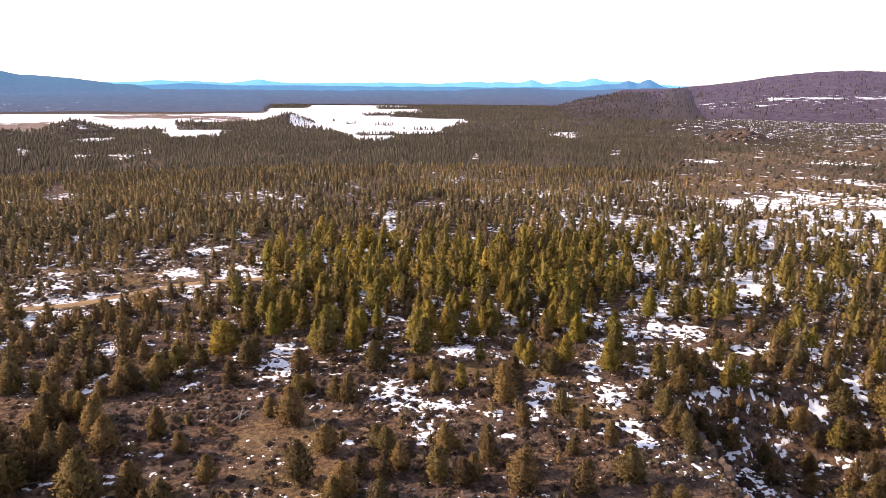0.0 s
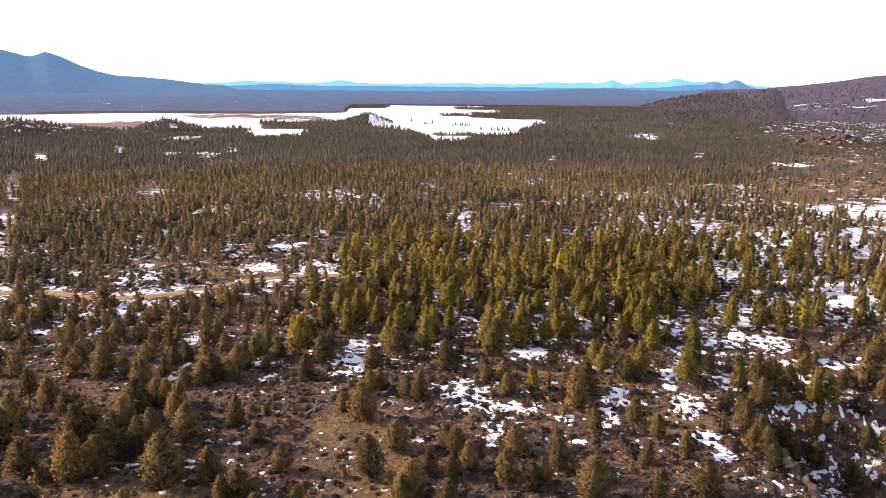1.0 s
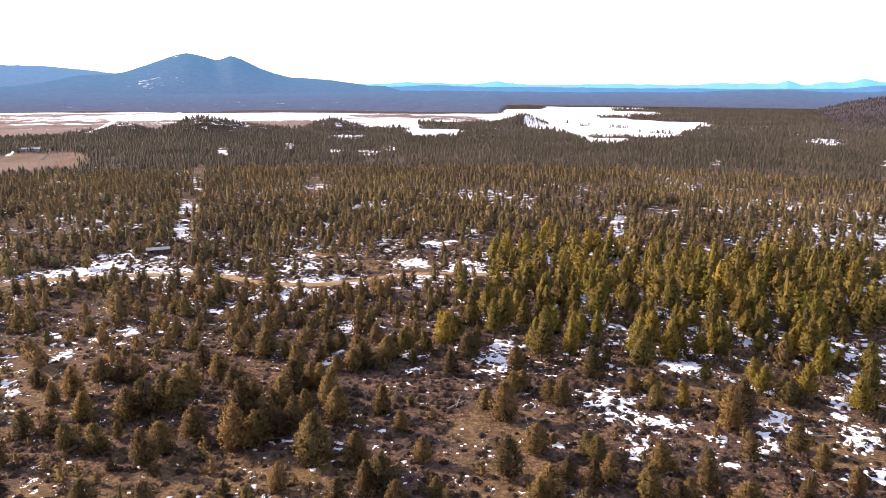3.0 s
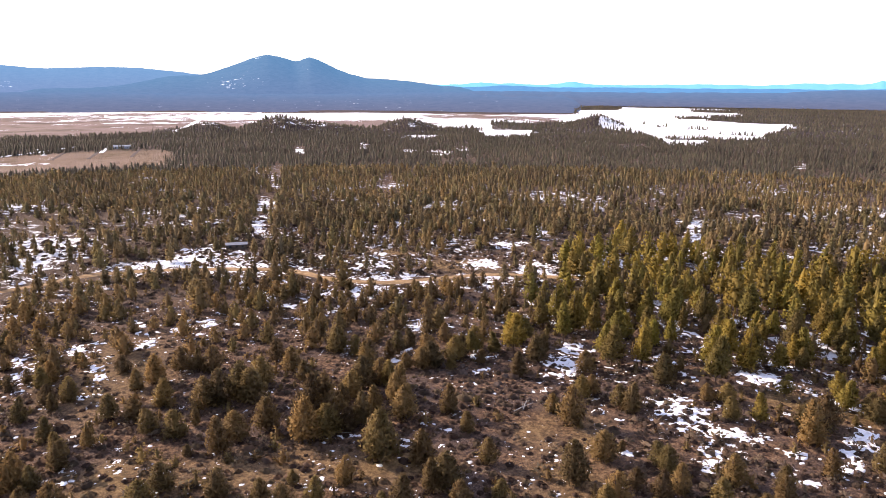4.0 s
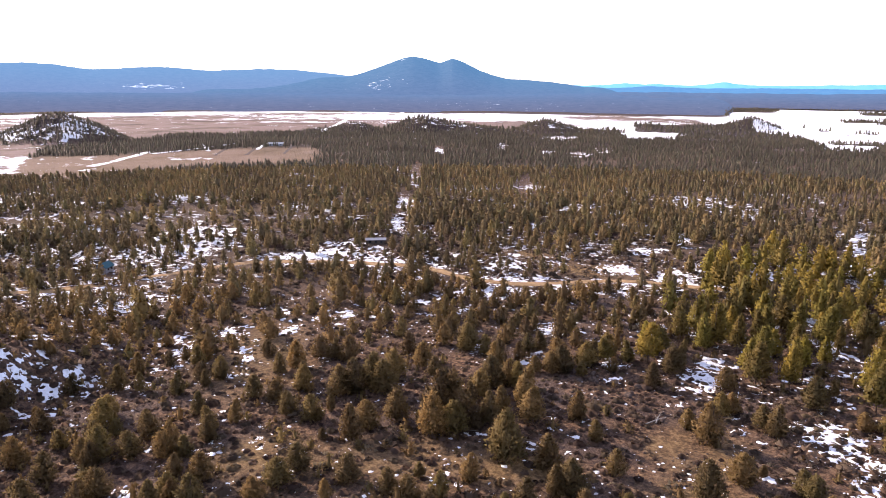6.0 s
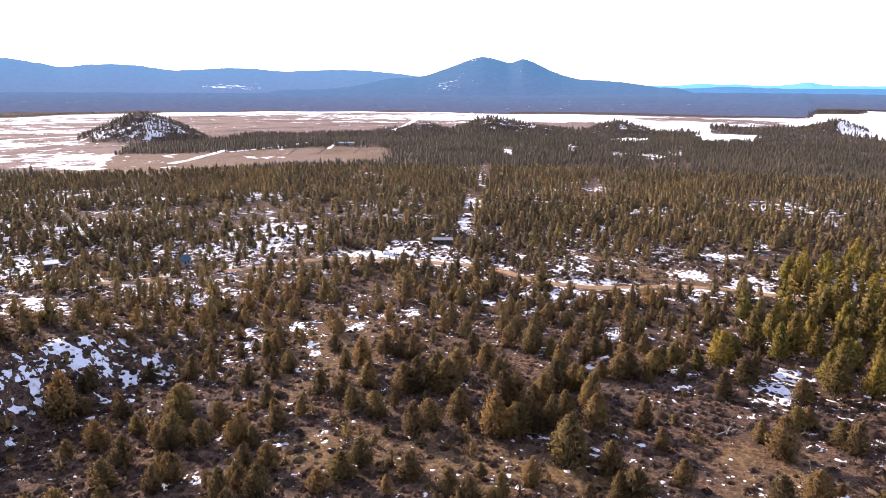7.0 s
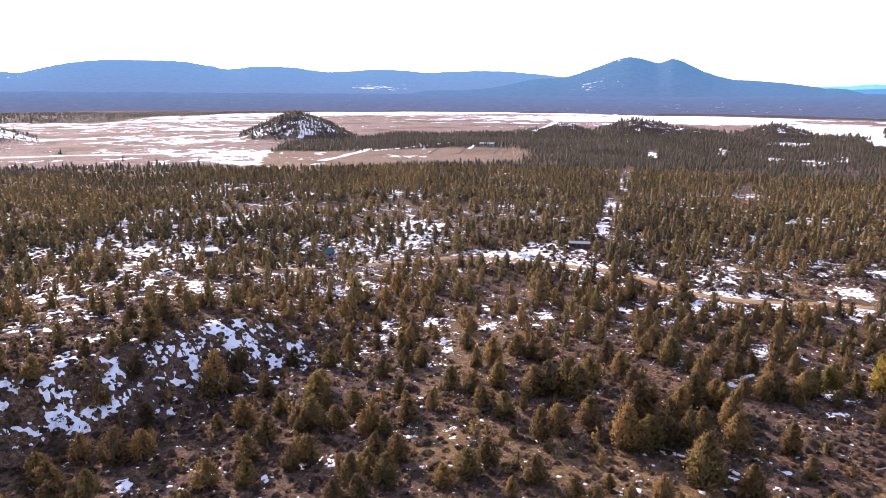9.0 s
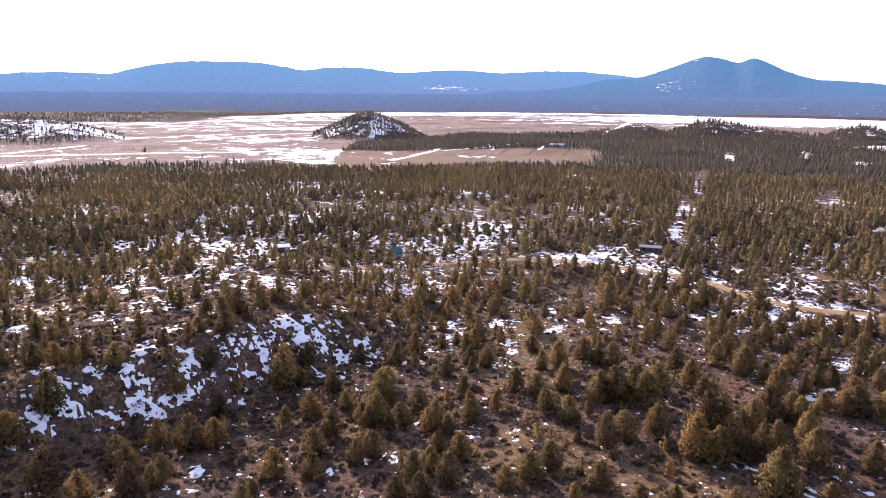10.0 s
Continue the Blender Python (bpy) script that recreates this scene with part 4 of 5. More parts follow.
DRIFTS_D = [(-55.2, 143.7, 1.8, 3.2), (-50.9, 134.9, 1.7, 2.1), (-43.4, 248.5, 4, 5.3), (-37, 149.4, 3.8, 4.5), (-36.9, 157.5, 3.7, 4.5), (-34.5, 143.9, 4.9,
    4.3), (-24.3, 127.5, 1.4, 1.2), (-24.1, 315.8, 3.8, 19.2), (-19.7, 125.9, 0.9, 0.8), (-19.2, 280.3, 4.5, 6), (-15.9, 113, 1.3, 0.8), (-13.9, 274.9,
    3.4, 6.2), (-9.5, 134.9, 5.8, 5.3), (-9.1, 129.6, 3.3, 3.1), (-3.8, 119.3, 2.9, 4.7), (-3.7, 114.5, 2, 2.4), (-1.3, 128.3, 6.1, 3.1), (6.2, 155.4,
    5.3, 3.9), (6.5, 165.8, 4.2, 3.1), (9.4, 124.7, 2.1, 1.4), (9.8, 115.7, 3.5, 1.1), (17.4, 150.3, 4.5, 2.7), (17.8, 125.1, 2.1, 4.8), (20.2, 133.3,
    3.8, 2.2)]
DRIFTS_E = [(21.1, 138.3, 2.4, 3.9), (28.1, 116.8, 1.5, 1.6), (33.2, 146.7, 1.6, 7.5), (33.8, 131.7, 2.8, 4.2), (34.4, 119.7, 3.1, 3.2), (35, 112.4, 1.8, 2.5),
    (35.5, 135.2, 4, 2.4), (45, 144.2, 2.4, 2.6), (54.2, 117.8, 10.4, 15.4), (57.5, 138.4, 1.6, 0.8), (60.8, 126.2, 1.6, 4.4), (61.5, 172.1, 5.8, 4.4),
    (68.9, 117.7, 1.8, 1.7), (70.3, 158.5, 4.7, 2.5), (73.2, 110.8, 1.9, 1.6), (75, 148.3, 1.9, 1.3), (77.9, 136.2, 2.4, 1.7), (86.2, 150.6, 1.8, 4.7),
    (87.5, 158.2, 3.1, 7.6)]
JUNIPERS = (*JUNIPERS_A, *JUNIPERS_B, *JUNIPERS_C, *JUNIPERS_D, *JUNIPERS_E, *JUNIPERS_F, *JUNIPERS_G, *JUNIPERS_H)
PINES = (*PINES_A, *PINES_B,)
DRIFTS = (*DRIFTS_A, *DRIFTS_B, *DRIFTS_C, *DRIFTS_D, *DRIFTS_E)

# ---- where trees stand ----
rng = np.random.default_rng(7)
ROAD_LINE = [(-62, 221), (-76, 216), (-87, 208), (-96, 200), (-104, 190), (-112, 186), (-120, 184), (-128, 185), (-139, 188), (-151, 184), (-165, 178), (-178, 172), (-193, 161), (-199, 150),
             (-201, 135), (-195, 119), (-229, 62), (-247, 46), (-264, 29), (-280, 8)]


def off_road(x, y):
    ok = np.ones(len(x), bool)
    for (ax, ay), (bx, by) in zip(ROAD_LINE, ROAD_LINE[1:]):
        t = np.clip(((x - ax) * (bx - ax) + (y - ay) * (by - ay)) / ((bx - ax) ** 2 + (by - ay) ** 2), 0, 1)
        ok &= np.hypot(x - ax - t * (bx - ax), y - ay - t * (by - ay)) > 4.6
    return ok


def grove(x, y):
    """The stand of yellow-green pines north of the knoll."""
    r, b = np.hypot(x, y), bearing_of(x, y)
    return step(-20, -12, b) * (1 - step(12, 19, b)) * step(148, 186, r) * (1 - step(250, 300, r))


def on_butte(x, y):
    total = np.zeros(len(x))
    for bb, rr, h, w, d in BUTTES:
        cx, cy = polar(bb, rr)
        ux, uy = cx / rr, cy / rr
        q = np.hypot(((x - cx) * uy - (y - cy) * ux) / w, ((x - cx) * ux + (y - cy) * uy) / d)
        total = np.maximum(total, 1 - step(0.9, 1.25, q))
    return total


def tree_share(x, y):
    r, b = np.hypot(x, y), bearing_of(x, y)
    d = np.interp(r, [80, 125, 160, 200, 250, 330, 430, 600, 1200], [0.34, 0.50, 0.60, 0.68, 0.75, 0.85, 0.95, 0.97, 0.9])
    d = d * np.clip(0.85 + 1.0 * rough(x, y, 46, 81), 0.15, 1.3)
    d = d * np.where(r > 330, np.clip(0.98 + 0.9 * rough(x, y, 95, 85), 0.5, 1.1), 1)
    d = np.where((b < -17) & (r > 280), d * np.interp(r, [280, 420, 900, 1400], [0.85, 0.75, 0.65, 0.6]), d)
    d = np.where((b < -19) & (r > 380), d * np.clip(0.72 + 1.5 * rough(x, y, 60, 87), 0.15, 1.3), d)
    d = np.where((b > 36) & (r > 160) & (r < 320), np.clip(d * 1.12, 0.22, 0.85), d)
    d = np.where((b > 13) & (b < 36) & (r > 205) & (r < 300), d * 0.78, d)
    d = np.where((b < -6) & (r < 280), np.minimum(d * 1.45, 0.85), d)
    d = np.where((b > 22) & (b < 50) & (r > 86) & (r < 205), d * 1.45, d)
    d = np.where((b < 16) & (b > -16) & (r > 132) & (r < 172), d * 1.35, d)
    d = np.where((b < -2) & (r > 270) & (r < 430), d * 0.70, d)
    bank = -x - 0.25 * y
    d = np.where((bank > 112) & (bank < 160) & (y > -10) & (y < 135), np.maximum(d, 0.68), d)
    d = np.maximum(d, 0.72 * grove(x, y) * np.clip(0.9 + 0.5 * rough(x, y, 16, 83), 0.3, 1.1))
    d = d * (1 - 0.93 * ellipses(x, y, OPENINGS, 0.25)) * (1 - 0.85 * ellipses(x, y, DRIFTS, 0.3))
    d = np.where(b < -18, d * (1 - 0.85 * on_butte(x, y)), d)
    return np.maximum(d * (1 - plain(x, y)) * (1 - meadow(x, y)), on_butte(x, y) * (b > -10) * np.where(b < 75, 1, 0.35) * np.where(snow_far(x, y) > 0.16, 0.65, 0.8))


def stand(cell, r0, r1, b0=-39, b1=96):
    n = int(r1 / cell) + 2
    i, j = np.meshgrid(np.arange(-n, n), np.arange(-int(0.3 * n), n))
    x = (i.ravel() + rng.uniform(-0.45, 0.45, i.size)) * cell
    y = (j.ravel() + rng.uniform(-0.45, 0.45, i.size)) * cell
    r, b = np.hypot(x, y), bearing_of(x, y)
    s = (r >= r0) & (r < r1) & (b > b0) & (b < b1)
    x, y = x[s], y[s]
    s = rng.uniform(0, 1, len(x)) < tree_share(x, y)
    return x[s], y[s]


known = np.array([(x, y) for x, y, h in (*JUNIPERS, *PINES)])
nx, ny = stand(4.8, 84, 300)
far_from = np.min(np.hypot(nx[:, None] - known[:, 0], ny[:, None] - known[:, 1]), axis=1) > 3.6
# within the reach of the listed trees few others stand
far_from &= (rng.uniform(0, 1, len(nx)) < np.where(np.hypot(nx, ny) < 158, 0.22, 1.0)) & off_road(nx, ny)
# a clear lane before the parked trailer
far_from &= ~((np.abs((nx - 54.2) * 0.954 - (ny - 172.2) * 0.300) < 5) & (np.hypot(nx, ny) > 140) & (np.hypot(nx, ny) < 184))
nx, ny = nx[far_from], ny[far_from]
is_pine = rng.uniform(0, 1, len(nx)) < np.clip(0.9 * grove(nx, ny) + 0.03 * (np.hypot(nx, ny) > 165) * (bearing_of(nx, ny) < 22) + 0.28 * (bearing_of(nx, ny) < -9), 0, 1)
nh = np.where(is_pine, rng.normal(8.6, 1.7, len(nx)), rng.lognormal(math.log(4.5), 0.26, len(nx))).clip(2.2, 12.5)
trees = [("juniper", x, y, h) for x, y, h in JUNIPERS] + [("pine", x, y, h) for x, y, h in PINES]
trees += [("pine" if q else "juniper", x, y, h) for q, x, y, h in zip(is_pine, nx, ny, nh)]
trees += [("juniper", x, y, h) for x, y, h in ((42.3, 109, 4.6), (42.6, 114.5, 5.2), (43.0, 119, 4.2), (42.2, 124, 5.4), (42.8, 128.5, 4.8), (58, 131, 5.5), (64, 128, 4.8), (53, 133, 6.0), (57, 100, 4.4), (62, 106, 5.0), (66, 97, 4.2), (70, 108, 5.2), (74, 101, 4.6), (68, 118, 4.4), (77, 114, 5.4), (60, 92, 4.0), (52, 97, 3.6), (63, 122, 5.0), (71, 125, 4.8), (80, 106, 4.8))]
trees.sort(key=lambda a: math.hypot(a[1], a[2]))

# the nearest trees are things of their own, with trunk and crown
models = {}
for kind, needles in (("juniper", m_juniper), ("pine", m_pine)):
    for k in range(7):
        cv, cf, cn = crown(kind, 1900 if kind == "juniper" else 1700, 100 + k)
        bv, bf, bn = bole(kind, 200 + k)
        models[kind, k] = (mesh_of("crown", cv, cf, needles, normals=cn), mesh_of("trunk", bv, bf, m_bark, normals=bn))
LABELS = {"juniper": "bushy olive-brown juniper tree on dry stony ground", "pine": "yellow-green young pine tree with a bare lower trunk"}
SHORT = {"juniper": "low rounded juniper tree, olive-brown, among sagebrush", "pine": "small yellow-green pine sapling on the woodland floor"}
left = {"juniper": 290, "pine": 110}
rest = {"juniper": [], "pine": []}
first = {}
for kind, x, y, h in trees:
    if not left[kind]:
        rest[kind].append((x, y, h))
        continue
    left[kind] -= 1
    k = rng.integers(0, 7)
    w = h * rng.uniform(0.9, 1.2) * (0.86 if h > 7.5 else 1)
    m = pose(x, y, float(land(x, y)), 0, 0, rng.uniform(0, 360)) @ Matrix.Diagonal((w, w, h, 1))
    if (kind, k) in first:
        fs = first[kind, k].scale
        ob = copy_thing(first[kind, k], m @ Matrix.Diagonal((1 / fs[0], 1 / fs[1], 1 / fs[2], 1)))
    else:
        ob = first[kind, k] = new(kind + "_tree")
        part("trunk", models[kind, k][1], ob, "brown bark")
        part("crown", models[kind, k][0], ob)
        ob.matrix_basis = m
        first[kind, k] = ob
    small = h < (3.6 if kind == "juniper" else 6.0)
    tagged(ob, (SHORT if small else LABELS)[kind], "tree", "junipers on the slope" if kind == "juniper" else "pines of the grove")


def woods(name, kind, variants, xs, ys, hs, mat, label, spread=(0.85, 1.2)):
    n = len(xs)
    tone = np.clip(0.5 + 0.45 * rough(xs, ys, 60, 91) + rng.normal(0, 0.22, n), 0, 1)
    hi = np.asarray(hs)
    ob = scatter(name, variants, xs, ys, land(xs, ys) - 0.1, hi, hi * rng.uniform(*spread, n), rng.uniform(0, 6.28, n), tone, rng.integers(0, len(variants), n), mat)
    return tagged(ob, label, "trees", kind="stuff")


def with_bole(kind, count, seed, core):
    return join(crown(kind, count, seed, core), limb((0, 0, -0.03), (0, 0, 0.45), 0.022, 0.012, 4))


mid = {k: [with_bole(k, 380, 300 + i, 5) for i in range(8)] for k in ("juniper", "pine")}
for kind, mat, label in (("juniper", m_juniper_stuff, "olive-brown juniper woodland beyond the near slope"), ("pine", m_pine_stuff, "yellow-green young pines standing close together")):
    a = np.array(rest[kind])
    if kind == "juniper":
        far = np.hypot(a[:, 0], a[:, 1]) + 30 * rough(a[:, 0], a[:, 1], 40, 93) > 205
        c, a = a[far], a[~far]
        woods("pine_wood", "pine", mid["pine"] * 3 + mid["juniper"], c[:, 0], c[:, 1], c[:, 2] * 1.16, m_dark_stuff, "dark olive-brown pines among snow and brush", (0.8, 1.1))
    woods("woodland" if kind == "juniper" else "pine_grove", kind, mid[kind], a[:, 0], a[:, 1], a[:, 2], mat, label)

fx, fy = stand(3.7, 300, 400)
ok = off_road(fx, fy)
fx, fy = fx[ok], fy[ok]
lod = [crown("pine" if i % 6 else "juniper", 54, 380 + i, 4) for i in range(12)]
woods("pine_forest", "pine", lod, fx, fy, (rng.lognormal(math.log(4.9), 0.25, len(fx)) + 0.9 * rough(fx, fy, 70, 95)).clip(2.2, 9), m_dark_stuff, "dark olive pine forest on flat ground, with gaps", (0.9, 1.25))
fx, fy = stand(3.2, 400, 540)
ok = off_road(fx, fy)
fx, fy = fx[ok], fy[ok]
lod = [crown("pine" if i % 7 else "juniper", 18, 400 + i, 4) for i in range(14)]
woods("pine_forest", "pine", lod, fx, fy, (rng.lognormal(math.log(4.1), 0.25, len(fx)) + 0.9 * rough(fx, fy, 70, 95)).clip(2.2, 9), m_dark_stuff, "dense dark olive pine forest on flat ground", (0.95, 1.3))
fx, fy = stand(3.7, 540, 1000)
lod = [tiered(500 + i, 3, 4) for i in range(12)]
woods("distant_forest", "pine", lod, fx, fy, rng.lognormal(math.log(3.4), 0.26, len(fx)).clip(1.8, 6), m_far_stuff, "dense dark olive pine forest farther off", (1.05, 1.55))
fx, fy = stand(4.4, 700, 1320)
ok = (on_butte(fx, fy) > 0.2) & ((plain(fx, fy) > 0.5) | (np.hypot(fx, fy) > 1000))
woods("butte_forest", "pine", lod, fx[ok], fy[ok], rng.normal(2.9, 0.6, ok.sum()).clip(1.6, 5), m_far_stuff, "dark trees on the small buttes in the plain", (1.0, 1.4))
fx, fy = stand(8.0, 1000, 2500)
ok = ((np.hypot(fx, fy) < np.where(bearing_of(fx, fy) > 62, 1800, np.where(bearing_of(fx, fy) > 11, 1480, 1830))) | (bearing_of(fx, fy) < 14)) & ((np.hypot(fx, fy) < 1450) | (bearing_of(fx, fy) > -10))
fx, fy = fx[ok], fy[ok]
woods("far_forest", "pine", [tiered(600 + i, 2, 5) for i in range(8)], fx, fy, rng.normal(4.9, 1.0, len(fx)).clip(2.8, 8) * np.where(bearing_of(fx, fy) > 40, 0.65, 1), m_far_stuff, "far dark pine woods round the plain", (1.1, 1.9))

n = 18000
fb, fr = rng.uniform(-37, -3, n), np.sqrt(rng.uniform(1345 ** 2, 2500 ** 2, n))
fx, fy = polar(fb, fr)
fz = np.maximum(slope(fb, fr, *RIDGE, -2.15)[0], np.where(fb < -14.5, slope(fb, fr, *HILL, -0.1)[0], -99))
ok = rng.uniform(0, 1, n) < np.interp(fb, [-20, -17, -12], [0.12, 0.3, 0.6]) * np.clip(0.75 + 1.3 * rough(fx, fy, 110, 97), 0.05, 1.2)
fx, fy, fz = fx[ok], fy[ok], fz[ok]
k, fh = len(fx), rng.normal(6.0, 1.3, ok.sum()).clip(3, 10)
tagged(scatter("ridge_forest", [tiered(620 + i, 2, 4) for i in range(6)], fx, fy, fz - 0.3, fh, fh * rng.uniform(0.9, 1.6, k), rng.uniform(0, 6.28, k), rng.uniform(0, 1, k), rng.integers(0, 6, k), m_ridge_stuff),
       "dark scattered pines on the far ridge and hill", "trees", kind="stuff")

# saplings and low junipers between the grown trees
sx, sy = stand(3.4, 86, 255)
ok = off_road(sx, sy) & (rng.uniform(0, 1, len(sx)) < np.interp(np.hypot(sx, sy), [85, 130, 255], [0.42, 0.6, 0.55])) & ~((np.abs((sx - 54.2) * 0.954 - (sy - 172.2) * 0.300) < 4) & (np.hypot(sx, sy) > 150) & (np.hypot(sx, sy) < 184)) & (np.min(np.hypot(sx[:, None] - known[:, 0], sy[:, None] - known[:, 1]), axis=1) > 1.5)
sx, sy = sx[ok], sy[ok]
woods("young_junipers", "juniper", [crown("juniper", 60, 450 + i, 3) for i in range(8)], sx, sy, rng.lognormal(math.log(1.9), 0.3, len(sx)).clip(0.9, 3.4), m_juniper_stuff,
      "low olive-brown junipers and saplings between the trees", (0.9, 1.5))

# ---- snow ----
def drift_field(x, y, cx, cy, w, d, seed):
    r = math.hypot(cx, cy)
    ux, uy = cx / r, cy / r
    q = np.hypot(((x - cx) * uy - (y - cy) * ux) / w, ((x - cx) * ux + (y - cy) * uy) / d)
    x2, y2 = x + 0.9 * value_noise(x, y, 2.2, 17), y + 0.9 * value_noise(x, y, 2.2, 19)
    base = 0.02 if cx < -115 and cy < 78 else -0.15 if 45 < cx < 62 and 100 < cy < 130 else 0.62
    return base - q ** 2 + (1.0 if base < 0.5 else 1.5) * rough(x2, y2, 3.0, seed, 3) + (3.2 if base < 0.5 else 2.1) * rough(x2, y2, 1.0, seed + 5, 2) + (2.6 if base < 0.5 else 1.2) * value_noise(x, y, 0.55, seed + 8)


def lay(f, x, y, thick):
    return land(x, y) + np.clip(f, -1.2, 0.5) * thick + 0.01


for k, (cx, cy, w, d) in enumerate(DRIFTS):
    r = math.hypot(cx, cy)
    cell = max(0.2, min(r * 0.002, min(w, d) / 6))
    nu, nv = int(1.45 * w / cell), int(1.45 * d / cell)
    u, v = np.meshgrid(np.arange(-nu, nu + 1) * cell, np.arange(-nv, nv + 1) * cell)
    ux, uy = cx / r, cy / r
    x, y = cx + u * uy + v * ux, cy - u * ux + v * uy
    f = drift_field(x, y, cx, cy, w, d, 900 + k)
    z = lay(f, x, y, 0.3)
    faces = grid_faces(2 * nv + 1, 2 * nu + 1)
    faces = faces[f.ravel()[faces].max(axis=1) > -0.5]
    if len(faces) < 4:
        continue
    used, inv = np.unique(faces, return_inverse=True)
    ob = new("snow_patch", mesh_of("snow_patch", np.stack([x.ravel(), y.ravel(), z.ravel()], -1)[used], inv.reshape(-1, 4), m_snow, smooth=True))
    tagged(ob, "large patch of crusted white snow between trees" if w * d > 20 else "small patch of old snow on brown ground", "snow", "snow patches", "stuff")

sb_, sr_ = np.arange(-37, 94, 0.16), 95 * 1.0036 ** np.arange(0, 226)
Bs, Rs = np.meshgrid(sb_, sr_)
x, y = polar(Bs, Rs)
f = snow_near(Bs, Rs) - 0.5 * step(196, 212, Rs) + 0.55 * rough(x, y, 3.6, 711, 3) + 0.45 * rough(x, y, 1.3, 721, 2) + 0.2 * value_noise(x, y, 0.6, 727)
z = lay(f * 2.5, x, y, 0.2 + Rs / 700)
faces = grid_faces(len(sr_), len(sb_))
faces = faces[f.ravel()[faces].max(axis=1) > -0.12]
used, inv = np.unique(faces, return_inverse=True)
tagged(new("scattered_snow", mesh_of("scattered_snow", np.stack([x.ravel(), y.ravel(), z.ravel()], -1)[used], inv.reshape(-1, 4), m_snow, smooth=True)),
       "broken patches of old white snow all over the woodland floor", "snow", kind="stuff")

# ---- sagebrush, thickets and stones ----
def bush(count, seed, flat=0.75, thin=1.0, sides=5):
    """A rounded shrub: a dense lumpy heart with short twigs all round it."""
    r2 = np.random.default_rng(seed)
    th, el = r2.uniform(0, 6.28, count), np.arcsin(r2.uniform(0.02, 1, count))
    way = np.stack([np.cos(th) * np.cos(el), np.sin(th) * np.cos(el), flat * np.sin(el) + 0.1], -1)
    twigs = sprays(way * 0.30 * r2.uniform(0.75, 1, count)[:, None], way + r2.normal(0, 0.3, (count, 3)), np.full(count, 0.17), np.full(count, 0.12 * thin), r2, way + [0, 0, 0.3])
    return join(lathe([(-0.05, 0.33), (0.16 * flat, 0.37), (0.36 * flat, 0.16)], sides, r2, 0.22), twigs) if sides else twigs


def undergrowth(name, cell, r0, r1, share, variants, size, mat, label, category):
    n = int(r1 / cell) + 2
    i, j = np.meshgrid(np.arange(-n, n), np.arange(-int(0.25 * n), n))
    x = (i.ravel() + rng.uniform(-0.5, 0.5, i.size)) * cell
    y = (j.ravel() + rng.uniform(-0.5, 0.5, i.size)) * cell
    r, b = np.hypot(x, y), bearing_of(x, y)
    s = (r > r0) & (r < r1) & (b > -38) & (b < 95)
    x, y = x[s], y[s]
    s = (rng.uniform(0, 1, len(x)) < share(x, y)) & off_road(x, y)
    x, y = x[s], y[s]
    k = len(x)
    wd = size * rng.lognormal(0, 0.32, k)
    ob = scatter(name, variants, x, y, land(x, y) - 0.04, wd * rng.uniform(0.6, 1.0, k), wd, rng.uniform(0, 6.28, k), rng.uniform(0, 1, k), rng.integers(0, len(variants), k), mat)
    return tagged(ob, label, category, kind="stuff")


def sage_share(x, y):
    r = np.hypot(x, y)
    return np.clip(0.74 + 0.8 * rough(x, y, 17, 741), 0.15, 1.0) * np.interp(r, [80, 140, 180, 300], [1, 0.8, 0.4, 0.2]) * (1 - 0.45 * ellipses(x, y, STRAW)) * (1 - 0.1 * ellipses(x, y, DRIFTS, 0.3)) * np.where((-x - 0.25 * y > 112) & (-x - 0.25 * y < 150) & (y < 90), 1.7, 1)


undergrowth("sagebrush", 1.6, 84, 205, sage_share, [bush(6, 800 + k) for k in range(8)], 1.7, m_sage, "grey-brown sagebrush clumps dotted over the dry slope", "shrubs")


def brush_share(x, y):
    r = np.hypot(x, y)
    return np.clip(0.5 + 0.9 * rough(x, y, 26, 743), 0.05, 0.95) * step(196, 215, r) * (1 - step(300, 345, r)) * (1 - 0.6 * ellipses(x, y, STRAW)) * (1 - 0.7 * ellipses(x, y, DRIFTS, 0.3))


undergrowth("far_brush", 2.4, 195, 345, brush_share, [bush(4, 810 + k, sides=4) for k in range(6)], 2.1, m_sage, "dark grey-brown brush on the ground between far trees", "shrubs")


def thicket_share(x, y):
    r, b = np.hypot(x, y), bearing_of(x, y)
    return np.clip(0.42 + 0.9 * rough(x, y, 24, 761), 0, 0.9) * np.where(b < 8, 1, np.where((b > 12) & (b < 45) & (r > 175), 1.3, 0.4)) * np.where((b < -17) & (r < 165), 2.0, 1) * step(96, 108, r) * (1 - 0.8 * ellipses(x, y, DRIFTS, 0.3))


undergrowth("bare_brush", 2.6, 96, 300, thicket_share, [bush(18, 820 + k, 1.1, 0.7, 0) for k in range(6)], 2.7, m_thicket, "leafless grey-brown brush among the trees", "shrubs")


def scrub_share(x, y):
    r, b = np.hypot(x, y), bearing_of(x, y)
    return np.clip(0.4 + 0.9 * rough(x, y, 60, 767), 0.05, 0.9) * (1 - step(-18, -13, b)) * step(250, 320, r)


undergrowth("far_scrub", 6.5, 250, 1000, scrub_share, [bush(5, 870 + k, 0.9, 1.4) for k in range(5)], 3.4, m_thicket, "purple-brown scrub on the open flats", "shrubs")


def stone(seed):
    r2 = np.random.default_rng(seed)
    return lathe([(-0.2, 0.45), (0.1, 0.5), (0.35, 0.36), (0.45, 0.05)], 6, r2, 0.3)


